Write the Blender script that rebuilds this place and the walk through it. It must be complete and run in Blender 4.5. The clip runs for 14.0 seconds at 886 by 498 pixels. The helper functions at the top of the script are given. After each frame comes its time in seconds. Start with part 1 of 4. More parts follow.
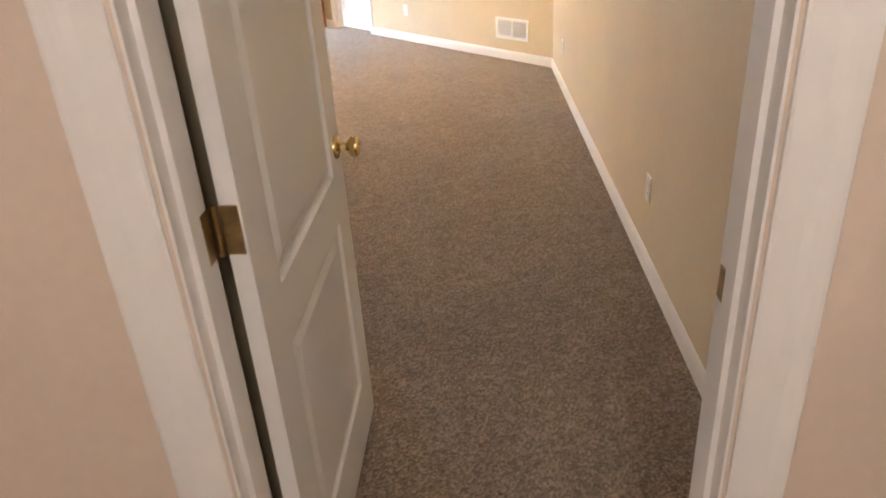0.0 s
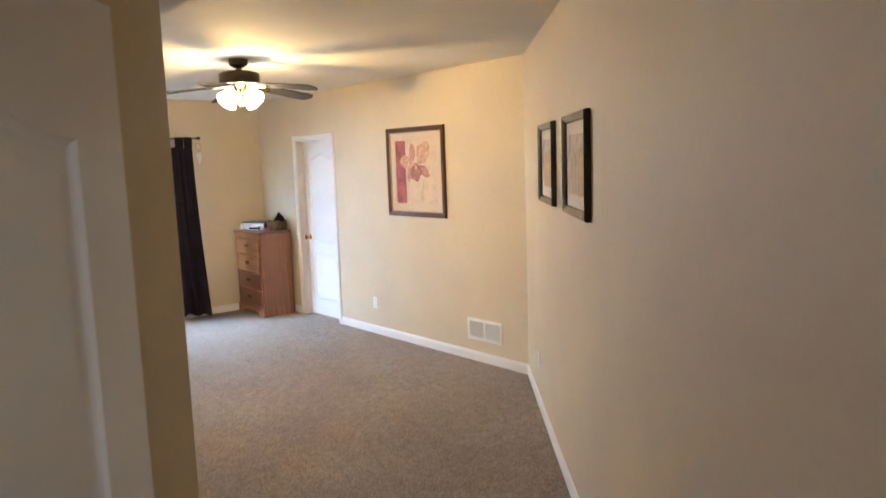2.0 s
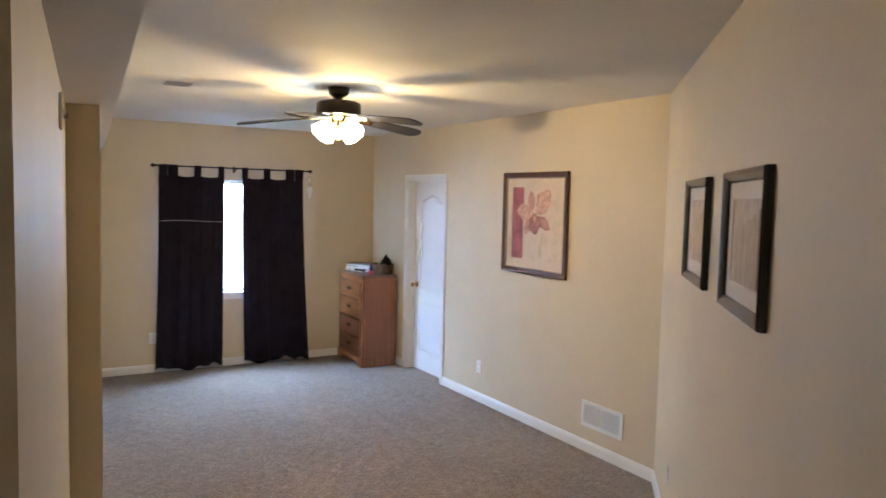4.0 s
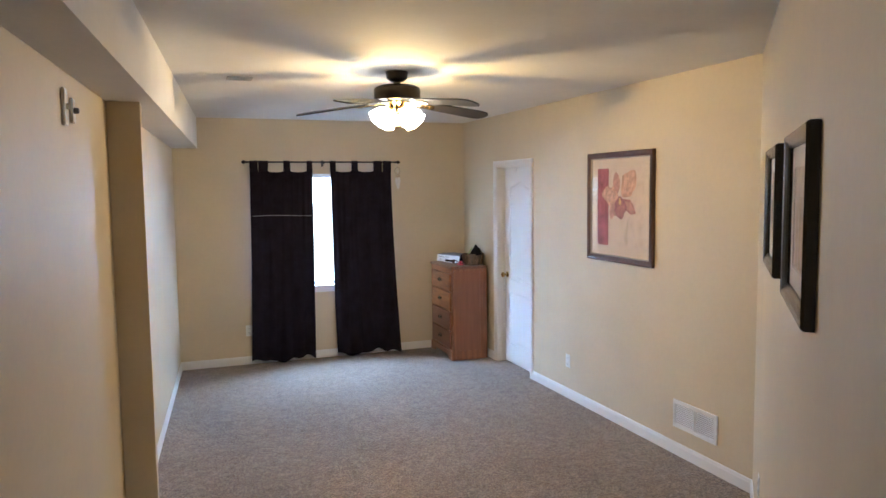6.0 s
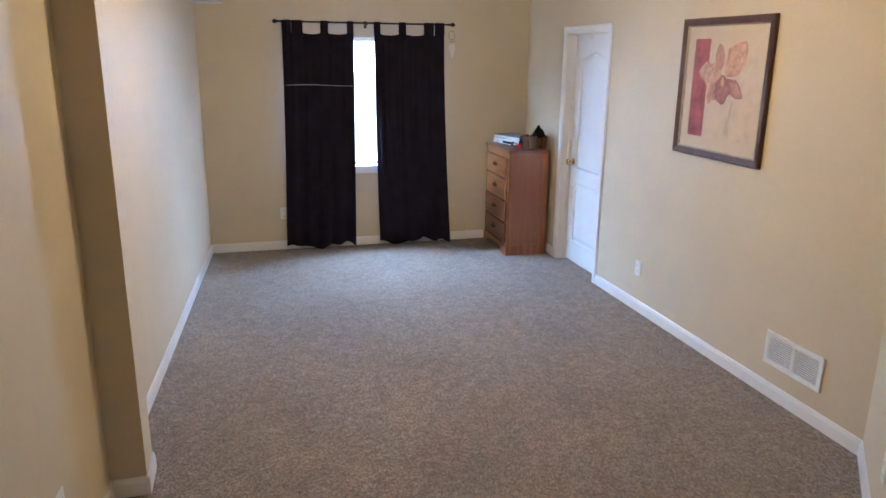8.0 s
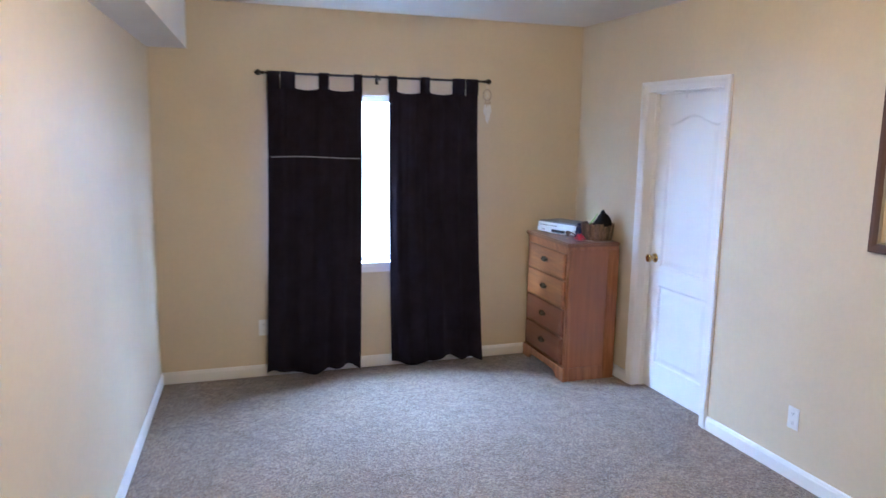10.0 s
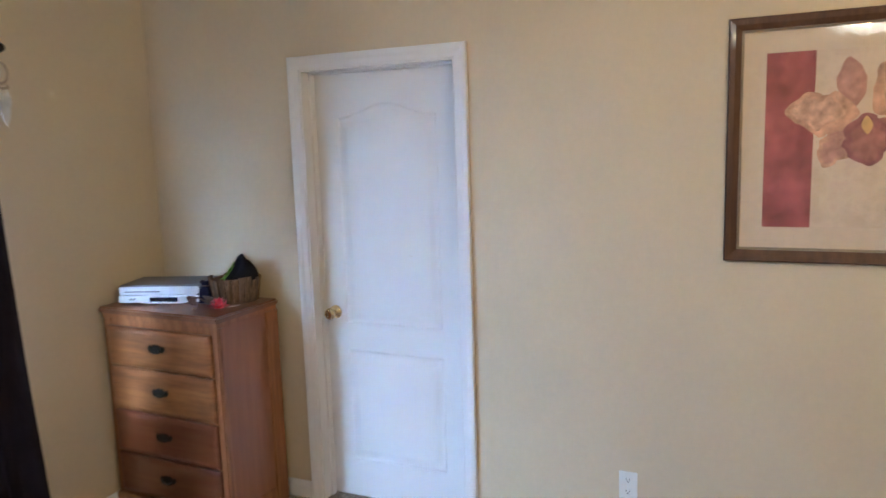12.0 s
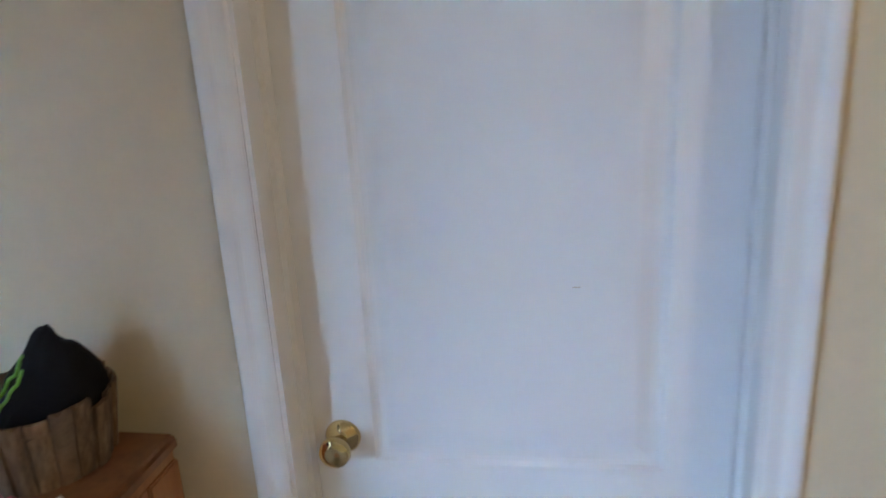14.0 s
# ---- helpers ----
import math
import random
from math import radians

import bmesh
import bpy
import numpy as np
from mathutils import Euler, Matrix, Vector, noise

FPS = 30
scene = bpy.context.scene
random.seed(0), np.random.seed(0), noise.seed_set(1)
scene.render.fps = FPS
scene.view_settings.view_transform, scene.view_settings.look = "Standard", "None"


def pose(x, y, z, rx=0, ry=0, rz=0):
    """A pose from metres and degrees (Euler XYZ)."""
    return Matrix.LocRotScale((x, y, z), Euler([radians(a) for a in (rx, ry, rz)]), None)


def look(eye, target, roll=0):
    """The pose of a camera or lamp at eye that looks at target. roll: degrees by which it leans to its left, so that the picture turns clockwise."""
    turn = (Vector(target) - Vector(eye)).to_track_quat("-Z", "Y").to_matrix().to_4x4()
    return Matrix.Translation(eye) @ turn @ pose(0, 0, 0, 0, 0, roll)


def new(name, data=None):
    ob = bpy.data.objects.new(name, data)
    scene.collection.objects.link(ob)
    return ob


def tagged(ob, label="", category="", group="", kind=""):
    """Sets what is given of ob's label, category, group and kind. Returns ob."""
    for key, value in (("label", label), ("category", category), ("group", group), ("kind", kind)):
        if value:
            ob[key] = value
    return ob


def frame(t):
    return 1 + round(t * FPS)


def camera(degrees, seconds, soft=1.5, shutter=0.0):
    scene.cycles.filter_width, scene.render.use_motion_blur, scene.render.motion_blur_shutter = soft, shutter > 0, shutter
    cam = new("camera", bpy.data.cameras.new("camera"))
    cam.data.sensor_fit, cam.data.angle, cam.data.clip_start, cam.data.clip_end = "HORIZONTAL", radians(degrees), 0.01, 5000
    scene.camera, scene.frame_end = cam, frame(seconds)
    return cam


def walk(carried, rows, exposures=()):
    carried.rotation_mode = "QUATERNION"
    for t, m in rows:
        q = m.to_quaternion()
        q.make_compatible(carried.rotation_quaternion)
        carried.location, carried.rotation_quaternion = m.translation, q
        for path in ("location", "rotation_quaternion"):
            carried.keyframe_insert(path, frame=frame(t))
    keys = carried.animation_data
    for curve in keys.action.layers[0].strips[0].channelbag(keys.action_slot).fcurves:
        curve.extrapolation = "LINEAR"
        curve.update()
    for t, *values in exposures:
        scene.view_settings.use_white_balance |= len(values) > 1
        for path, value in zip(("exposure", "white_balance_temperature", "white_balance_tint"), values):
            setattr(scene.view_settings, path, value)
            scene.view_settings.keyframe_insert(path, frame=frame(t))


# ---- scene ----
cam = camera(63.5, 14.0, soft=1.5, shutter=0.4)
PATH = [
    (0, (-4.852, -8.828, 1.552), (-3.745, -7.435, 0.638), -3.8),
    (0.5, (-4.731, -8.819, 1.61), (-3.598, -7.374, 0.819), -3.2),
    (0.8, (-4.656, -8.792, 1.623), (-3.507, -7.306, 0.988), -2.6),
    (1, (-4.606, -8.774, 1.632), (-3.447, -7.261, 1.018), -2.2),
    (1.5, (-4.418, -8.57, 1.737), (-3.188, -7.047, 1.328), -1.5),
    (2, (-4.246, -8.351, 1.79), (-2.947, -6.851, 1.539), -2.0),
    (2.5, (-4.051, -8.159, 1.839), (-2.805, -6.6, 1.711), -1.3),
    (3, (-3.904, -8.013, 1.859), (-2.671, -6.439, 1.827), -1.1),
    (3.5, (-3.733, -7.842, 1.867), (-2.552, -6.23, 1.775), 0.6),
    (4, (-3.618, -7.747, 1.857), (-2.6, -6.031, 1.717), 1.4),
    (4.2, (-3.569, -7.72, 1.847), (-2.603, -5.975, 1.691), 1.1),
    (6.3, (-3.131, -7.675, 1.828), (-2.452, -5.803, 1.646), -0.9),
    (6.5, (-3.159, -7.627, 1.79), (-2.492, -5.756, 1.553), -0.9),
    (7, (-3.023, -7.409, 1.771), (-2.414, -5.549, 1.357), -0.5),
    (7.5, (-2.882, -7.15, 1.816), (-2.301, -5.298, 1.335), 1.3),
    (7.7, (-2.8, -7.052, 1.873), (-2.278, -5.199, 1.331), 0.6),
    (9.8, (-2.773, -5.361, 1.739), (-2.211, -3.464, 1.447), 1.3),
    (10, (-2.86, -5.076, 1.752), (-2.22, -3.209, 1.43), 1.0),
    (10.5, (-3.016, -4.51, 1.783), (-2.011, -2.823, 1.401), -1.6),
    (11, (-2.998, -3.949, 1.738), (-1.678, -2.487, 1.39), -2.4),
    (11.5, (-2.935, -3.365, 1.707), (-1.368, -2.163, 1.395), -1.6),
    (12, (-2.745, -2.795, 1.697), (-0.936, -1.991, 1.408), -1.8),
    (12.5, (-2.407, -2.283, 1.735), (-0.55, -1.612, 1.416), -1.6),
    (13, (-1.976, -1.809, 1.705), (-0.059, -1.41, 1.298), -1.3),
    (13.5, (-1.448, -1.535, 1.717), (0.439, -1.199, 1.145), -0.3),
    (14, (-0.995, -1.339, 1.608), (0.894, -1.042, 1.023), -3.2),
]
walk(cam, [(t, look(e, g, r)) for t, e, g, r in PATH],
     exposures=[(0.0, 0.85, 7000, 8), (1.0, 0.72, 6650, 8), (2.0, 0.26, 6000, 5), (2.8, -0.26, 5500, 5), (7.7, -0.20, 5270, 6),
                (9.8, -0.08, 5020, 8), (11.0, -0.16, 5080, 8), (12.2, -0.50, 5480, 4), (13.2, -0.63, 5480, 4), (14.0, -0.80, 5550, 2)])

# ------------------------------------------------ world and large lights
world = bpy.data.worlds.new("world")
scene.world = world
world.use_nodes = True
wn = world.node_tree.nodes
sky = wn.new("ShaderNodeTexSky")
sky.sky_type, sky.sun_disc = "NISHITA", False
sky.sun_elevation, sky.sun_rotation = radians(40), radians(200)
world.node_tree.links.new(sky.outputs[0], wn["Background"].inputs[0])
wn["Background"].inputs[1].default_value = 0.12


def lamp(name, kind, m, power, colour, size=0.05, size_y=None):
    data = bpy.data.lights.new(name, kind)
    data.energy, data.color = power, colour
    if kind == "AREA":
        data.shape, data.size, data.size_y = "RECTANGLE", size, size_y or size
    elif kind == "POINT":
        data.shadow_soft_size = size
    ob = new(name, data)
    ob.matrix_world = m
    return ob


CEIL = 2.57
SOFFIT = 2.26
DAY = (0.52, 0.69, 1.0)
WARM = (1.0, 0.60, 0.19)
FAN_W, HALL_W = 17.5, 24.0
WIN_X0, WIN_X1, WIN_Z0, WIN_Z1 = -2.34, -0.98, 0.80, 2.00
lamp("window_light", "AREA", look((-1.68, 0.78, 2.24), (-1.68, -1.6, 0.3)), 5900, DAY, 4.4, 1.5)
sun_data = bpy.data.lights.new("sun", "SUN")
sun_data.energy, sun_data.angle, sun_data.color = 1.0, radians(12), (1.0, 0.95, 0.88)
new("sun", sun_data).matrix_world = look((0, 0, 10), (2.0, 6.0, 0))


# ------------------------------------------------ materials
def material(name):
    m = bpy.data.materials.new(name)
    m.use_nodes = True
    return m, m.node_tree.nodes, m.node_tree.links, m.node_tree.nodes["Principled BSDF"]


def coords(nodes, links, scale=(1, 1, 1), kind="Object"):
    tc, mp = nodes.new("ShaderNodeTexCoord"), nodes.new("ShaderNodeMapping")
    mp.inputs["Scale"].default_value = scale
    links.new(tc.outputs[kind], mp.inputs[0])
    return mp.outputs[0]


def noise_node(nodes, links, vec, scale, detail=4.0, rough=0.6):
    n = nodes.new("ShaderNodeTexNoise")
    n.inputs["Scale"].default_value, n.inputs["Detail"].default_value = scale, detail
    n.inputs["Roughness"].default_value = rough
    links.new(vec, n.inputs["Vector"])
    return n.outputs["Fac"]


def ramp(nodes, links, fac, stops):
    r = nodes.new("ShaderNodeValToRGB")
    while len(r.color_ramp.elements) < len(stops):
        r.color_ramp.elements.new(0.5)
    for e, (p, c) in zip(r.color_ramp.elements, stops):
        e.position, e.color = p, (*c, 1)
    links.new(fac, r.inputs[0])
    return r.outputs[0]


def mix(nodes, links, fac, a, b, mode="MIX"):
    n = nodes.new("ShaderNodeMix")
    n.data_type, n.blend_type = "RGBA", mode
    for sock, v in ((n.inputs[0], fac), (n.inputs[6], a), (n.inputs[7], b)):
        if isinstance(v, (int, float)):
            sock.default_value = v
        elif isinstance(v, tuple):
            sock.default_value = (*v, 1)
        else:
            links.new(v, sock)
    return n.outputs[2]


def bump(nodes, links, bsdf, height, strength, dist=0.002):
    b = nodes.new("ShaderNodeBump")
    b.inputs["Strength"].default_value, b.inputs["Distance"].default_value = strength, dist
    links.new(height, b.inputs["Height"])
    links.new(b.outputs[0], bsdf.inputs["Normal"])


def scaled(c, k):
    return tuple(v * k for v in c)


def paint(name, colour, rough=0.6, grain=220.0, relief=0.15, vary=0.06, mottle=0.025):
    """Painted surface: roller stipple, faint scuffs and blotches."""
    m, n, l, b = material(name)
    vec = coords(n, l)
    big = noise_node(n, l, vec, 1.7, 5)
    col = ramp(n, l, big, [(0.3, scaled(colour, 1 - vary)), (0.7, scaled(colour, 1 + vary * 0.4))])
    fine = noise_node(n, l, vec, 34.0, 6, 0.7)
    col = mix(n, l, 1.0, col, ramp(n, l, fine, [(0.32, (1 - mottle,) * 3), (0.68, (1 + mottle * 0.6,) * 3)]), "MULTIPLY")
    l.new(col, b.inputs["Base Color"])
    rg = n.new("ShaderNodeMapRange")
    rg.inputs[3].default_value, rg.inputs[4].default_value = rough - 0.08, rough + 0.08
    l.new(big, rg.inputs[0])
    l.new(rg.outputs[0], b.inputs["Roughness"])
    bump(n, l, b, noise_node(n, l, vec, grain, 3), relief, 0.0015)
    return m


def plain(name, colour, rough=0.5, metal=0.0, vary=0.12, scale=30.0, relief=0.05):
    m, n, l, b = material(name)
    vec = coords(n, l)
    f = noise_node(n, l, vec, scale, 5)
    l.new(ramp(n, l, f, [(0.3, scaled(colour, 1 - vary)), (0.7, scaled(colour, 1 + vary))]), b.inputs["Base Color"])
    b.inputs["Roughness"].default_value, b.inputs["Metallic"].default_value = rough, metal
    bump(n, l, b, f, relief, 0.001)
    return m


def glow(name, colour, strength):
    m, n, l, b = material(name)
    b.inputs["Base Color"].default_value = (0.9, 0.9, 0.9, 1)
    b.inputs["Emission Color"].default_value = (*colour, 1)
    b.inputs["Emission Strength"].default_value = strength
    return m


def carpet_material():
    m, n, l, b = material("carpet_pile")
    vec = coords(n, l)
    tuft = n.new("ShaderNodeTexVoronoi")
    tuft.inputs["Scale"].default_value = 120
    l.new(vec, tuft.inputs["Vector"])
    fleck = ramp(n, l, tuft.outputs["Color"], [(0.1, (0.060, 0.043, 0.032)), (0.45, (0.20, 0.152, 0.115)), (0.9, (0.50, 0.405, 0.315))])
    patch = noise_node(n, l, vec, 42, 6, 0.7)
    lump = noise_node(n, l, vec, 13, 4, 0.65)
    big = noise_node(n, l, vec, 1.6, 5)
    col = mix(n, l, 0.5, fleck, ramp(n, l, patch, [(0.32, (0.115, 0.086, 0.064)), (0.68, (0.31, 0.238, 0.178))]))
    col = mix(n, l, 1.0, col, ramp(n, l, lump, [(0.32, (0.80, 0.79, 0.78)), (0.68, (1.17, 1.17, 1.16))]), "MULTIPLY")
    col = mix(n, l, 1.0, col, ramp(n, l, big, [(0.32, (0.87, 0.86, 0.85)), (0.68, (1.10, 1.09, 1.08))]), "MULTIPLY")
    l.new(col, b.inputs["Base Color"])
    b.inputs["Roughness"].default_value = 0.95
    b.inputs["Sheen Weight"].default_value = 0.25
    b.inputs["Specular IOR Level"].default_value = 0.1
    h = n.new("ShaderNodeMath")
    h.operation = "ADD"
    l.new(tuft.outputs["Distance"], h.inputs[0])
    l.new(patch, h.inputs[1])
    bump(n, l, b, h.outputs[0], 0.9, 0.008)
    return m


def wood_material(name, dark, mid, light, rough=0.38, knots=True):
    """Clear-finished pine: long grain along local z, darker knots."""
    m, n, l, b = material(name)
    vec = coords(n, l, (14, 14, 1.1))
    grain = noise_node(n, l, vec, 2.2, 8, 0.65)
    col = ramp(n, l, grain, [(0.28, dark), (0.5, mid), (0.72, light)])
    if knots:
        v = n.new("ShaderNodeTexVoronoi")
        v.inputs["Scale"].default_value = 5.5
        l.new(coords(n, l, (1, 1, 0.6)), v.inputs["Vector"])
        col = mix(n, l, ramp(n, l, v.outputs["Distance"], [(0.06, (1, 1, 1)), (0.16, (0, 0, 0))]), col, scaled(dark, 0.45))
    l.new(col, b.inputs["Base Color"])
    b.inputs["Roughness"].default_value = rough
    b.inputs["Coat Weight"].default_value = 0.15
    bump(n, l, b, grain, 0.15 if knots else 0.03, 0.001)
    return m


def cloth_material(name, colour, rough=0.85):
    m, n, l, b = material(name)
    vec = coords(n, l)
    wv = noise_node(n, l, coords(n, l, (500, 500, 500)), 1.0, 2)
    big = noise_node(n, l, vec, 6, 4)
    l.new(ramp(n, l, big, [(0.3, scaled(colour, 0.75)), (0.7, scaled(colour, 1.3))]), b.inputs["Base Color"])
    b.inputs["Roughness"].default_value = rough
    b.inputs["Specular IOR Level"].default_value = 0.12
    bump(n, l, b, wv, 0.25, 0.0008)
    return m


def print_material():
    """Orchid print: plum band at one side, pale pink ground, soft blotches."""
    m, n, l, b = material("print_paper")
    vec = coords(n, l)
    f = noise_node(n, l, vec, 9, 5)
    l.new(ramp(n, l, f, [(0.3, (0.54, 0.42, 0.30)), (0.55, (0.65, 0.53, 0.40)), (0.75, (0.57, 0.40, 0.32))]), b.inputs["Base Color"])
    b.inputs["Roughness"].default_value = 0.7
    return m


M_WALL = paint("cream_wall_paint", (0.635, 0.535, 0.368), 0.62, 160, 0.22)
M_HALL = paint("hall_wall_paint", (0.68, 0.575, 0.485), 0.6)
M_CEIL = paint("white_ceiling_paint", (0.78, 0.76, 0.72), 0.8, 120, 0.3)
M_TRIM = paint("white_trim_paint", (0.80, 0.79, 0.77), 0.32, 40, 0.01, 0.02, 0.006)
M_DOOR = paint("white_door_paint", (0.80, 0.80, 0.79), 0.38, 90, 0.05, 0.02, 0.008)
M_CARPET = carpet_material()
M_PINE = wood_material("honey_pine", (0.14, 0.045, 0.012), (0.25, 0.088, 0.025), (0.34, 0.138, 0.045), 0.42)
M_PINE_SIDE = wood_material("honey_pine_side", (0.205, 0.068, 0.020), (0.235, 0.081, 0.024), (0.265, 0.096, 0.030), 0.48, knots=False)
M_PINE_TOP = wood_material("reddish_pine_top", (0.11, 0.039, 0.014), (0.165, 0.061, 0.022), (0.21, 0.082, 0.031), 0.34, False)
M_BLACK_IRON = plain("black_iron", (0.02, 0.018, 0.016), 0.4, 0.6)
M_CURTAIN = cloth_material("black_curtain_cloth", (0.0125, 0.0095, 0.0165))
M_BRASS = plain("polished_brass", (0.66, 0.51, 0.25), 0.14, 1.0, 0.08)
M_AGED_BRASS = plain("aged_brass", (0.42, 0.31, 0.16), 0.35, 1.0, 0.25)
M_DARK_METAL = plain("dark_bronze_metal", (0.028, 0.022, 0.018), 0.32, 0.7)
M_BLADE = wood_material("dark_walnut_blade", (0.008, 0.006, 0.006), (0.014, 0.011, 0.010), (0.022, 0.017, 0.015), 0.55, False)
M_SHADE = glow("lit_frosted_glass", (1.0, 0.93, 0.82), 18.0)
M_BULB = glow("lit_bulb", (1.0, 0.88, 0.66), 30.0)
M_SILVER = plain("silver_plastic", (0.80, 0.82, 0.84), 0.28, 0.35, 0.05)
M_GREY_TOP = plain("grey_metal_lid", (0.16, 0.15, 0.15), 0.42, 0.5)
M_BLACK = plain("black_plastic", (0.012, 0.012, 0.014), 0.35)
M_SCREEN = plain("dark_display", (0.01, 0.012, 0.02), 0.08)
M_WHITE_PLASTIC = plain("white_plastic", (0.78, 0.78, 0.75), 0.35, 0, 0.03)
M_SLOT = plain("dark_slot", (0.02, 0.018, 0.016), 0.6)
M_FRAME_BROWN = wood_material("brown_picture_frame", (0.040, 0.014, 0.006), (0.070, 0.027, 0.011), (0.10, 0.042, 0.018), 0.6, False)
M_FRAME_BLACK = plain("black_picture_frame", (0.010, 0.010, 0.013), 0.24)
M_FRAME_LIP = plain("champagne_frame_lip", (0.36, 0.31, 0.24), 0.35, 0.5)
M_MAT = plain("cream_mat_board", (0.62, 0.51, 0.38), 0.85, 0, 0.04)
M_MAT2 = plain("pale_mat_board", (0.72, 0.67, 0.60), 0.85, 0, 0.04)
M_PRINT = print_material()
M_PLUM = plain("plum_print_ink", (0.31, 0.078, 0.078), 0.7, 0, 0.5, 9)
M_ROSE = plain("rose_print_ink", (0.52, 0.30, 0.20), 0.7, 0, 0.5, 20)
M_DEEP = plain("deep_wine_print_ink", (0.27, 0.10, 0.10), 0.7, 0, 0.45, 24)
M_STEM = plain("tan_print_ink", (0.50, 0.40, 0.28), 0.7, 0, 0.15, 20)
M_GREYPRINT = plain("grey_print", (0.58, 0.49, 0.40), 0.8, 0, 0.2, 12)
M_PRINT_DARK = plain("umber_print_ink", (0.26, 0.20, 0.15), 0.8, 0, 0.2, 12)


def bark_material():
    """Bark strips: streaks along the strip, each strip a little different."""
    m, n, l, b = material("birch_bark_basket")
    streak = noise_node(n, l, coords(n, l, (60, 60, 14)), 1.0, 7, 0.7)
    col = ramp(n, l, streak, [(0.30, (0.036, 0.018, 0.008)), (0.5, (0.135, 0.078, 0.037)), (0.70, (0.29, 0.185, 0.10))])
    info = n.new("ShaderNodeObjectInfo")
    col = mix(n, l, 1.0, col, ramp(n, l, info.outputs["Random"], [(0.0, (0.55, 0.52, 0.50)), (1.0, (1.15, 1.12, 1.1))]), "MULTIPLY")
    l.new(col, b.inputs["Base Color"])
    b.inputs["Roughness"].default_value = 0.8
    bump(n, l, b, streak, 0.6, 0.003)
    return m


M_BASKET = bark_material()
M_BASKET_D = plain("dark_bark_basket", (0.12, 0.075, 0.045), 0.8, 0, 0.4, 40, 0.5)
M_CAP = cloth_material("black_cap_cloth", (0.006, 0.0055, 0.007))
M_GREEN = plain("neon_green_cord", (0.15, 0.34, 0.03), 0.5)
M_RED = plain("red_gift_ribbon", (0.80, 0.045, 0.085), 0.3, 0, 0.15)
M_FEATHER = plain("white_feather", (0.72, 0.70, 0.66), 0.8, 0, 0.08)
M_LEATHER = plain("brown_leather", (0.085, 0.045, 0.026), 0.5)
M_OUTSIDE = glow("overcast_brightness", (0.90, 0.96, 1.0), 2.2)
M_VINYL = plain("white_vinyl", (0.8, 0.8, 0.8), 0.35, 0, 0.02)
M_GAP_LINE = plain("pale_gap_line", (0.20, 0.19, 0.19), 0.7)
M_GREY_VENT = plain("grey_vent_metal", (0.45, 0.42, 0.38), 0.45, 0.3)


def glass_material():
    m, n, l, b = material("window_glass")
    b.inputs["Base Color"].default_value = (1, 1, 1, 1)
    b.inputs["Roughness"].default_value = 0.0
    b.inputs["Transmission Weight"].default_value = 1.0
    b.inputs["IOR"].default_value = 1.45
    return m


M_GLASS = glass_material()


# ------------------------------------------------ mesh helpers
def obj(name, bm, mat, parent=None, label="", smooth=False):
    mesh = bpy.data.meshes.new(name)
    bmesh.ops.recalc_face_normals(bm, faces=bm.faces[:])
    bm.to_mesh(mesh)
    bm.free()
    for m in (mat if isinstance(mat, (list, tuple)) else (mat,)):
        mesh.materials.append(m)
    if smooth:
        for p in mesh.polygons:
            p.use_smooth = True
        mesh.set_sharp_from_angle(angle=radians(40))
    ob = new(name, mesh)
    if parent:
        ob.parent = parent
    if label:
        ob["label"] = label
    return ob


def part(name, bm, mat, parent, label="", smooth=False):
    return obj(name, bm, mat, parent, label, smooth)


def thing(name, m, label, category, group="", kind=""):
    ob = new(name)
    ob.empty_display_size = 0.05
    ob.matrix_world = m
    return tagged(ob, label, category, group, kind)


def add_box(bm, x0, x1, y0, y1, z0, z1, bevel=0.0, m=None):
    r = bmesh.ops.create_cube(bm, size=1.0)
    vs = r["verts"]
    for v in vs:
        v.co = Vector(((x0 + x1) / 2 + v.co.x * (x1 - x0), (y0 + y1) / 2 + v.co.y * (y1 - y0), (z0 + z1) / 2 + v.co.z * (z1 - z0)))
    if bevel:
        es = list({e for v in vs for e in v.link_edges})
        r = bmesh.ops.bevel(bm, geom=es, offset=bevel, segments=2, affect="EDGES", clamp_overlap=True)
        vs = list({v for f in r["faces"] for v in f.verts} | {v for v in vs if v.is_valid})
    if m:
        bmesh.ops.transform(bm, matrix=m, verts=vs)
    return vs


def box(x0, x1, y0, y1, z0, z1, bevel=0.0, m=None):
    bm = bmesh.new()
    add_box(bm, x0, x1, y0, y1, z0, z1, bevel, m)
    return bm


def prism(bm, foot, z0, z1):
    lo = [bm.verts.new((x, y, z0)) for x, y in foot]
    hi = [bm.verts.new((x, y, z1)) for x, y in foot]
    bm.faces.new(lo)
    bm.faces.new(hi)
    for i in range(len(foot)):
        j = (i + 1) % len(foot)
        bm.faces.new((lo[i], lo[j], hi[j], hi[i]))


def lathe(bm, profile, seg=24, m=None):
    """Turned shape about z from (radius, height) pairs."""
    rings = []
    for r, z in profile:
        rings.append([bm.verts.new((r * math.cos(2 * math.pi * i / seg), r * math.sin(2 * math.pi * i / seg), z)) for i in range(seg)])
    for a, b in zip(rings, rings[1:]):
        for i in range(seg):
            j = (i + 1) % seg
            bm.faces.new((a[i], a[j], b[j], b[i]))
    bm.faces.new(rings[0])
    bm.faces.new(rings[-1])
    vs = [v for r in rings for v in r]
    if m:
        bmesh.ops.transform(bm, matrix=m, verts=vs)
    return vs


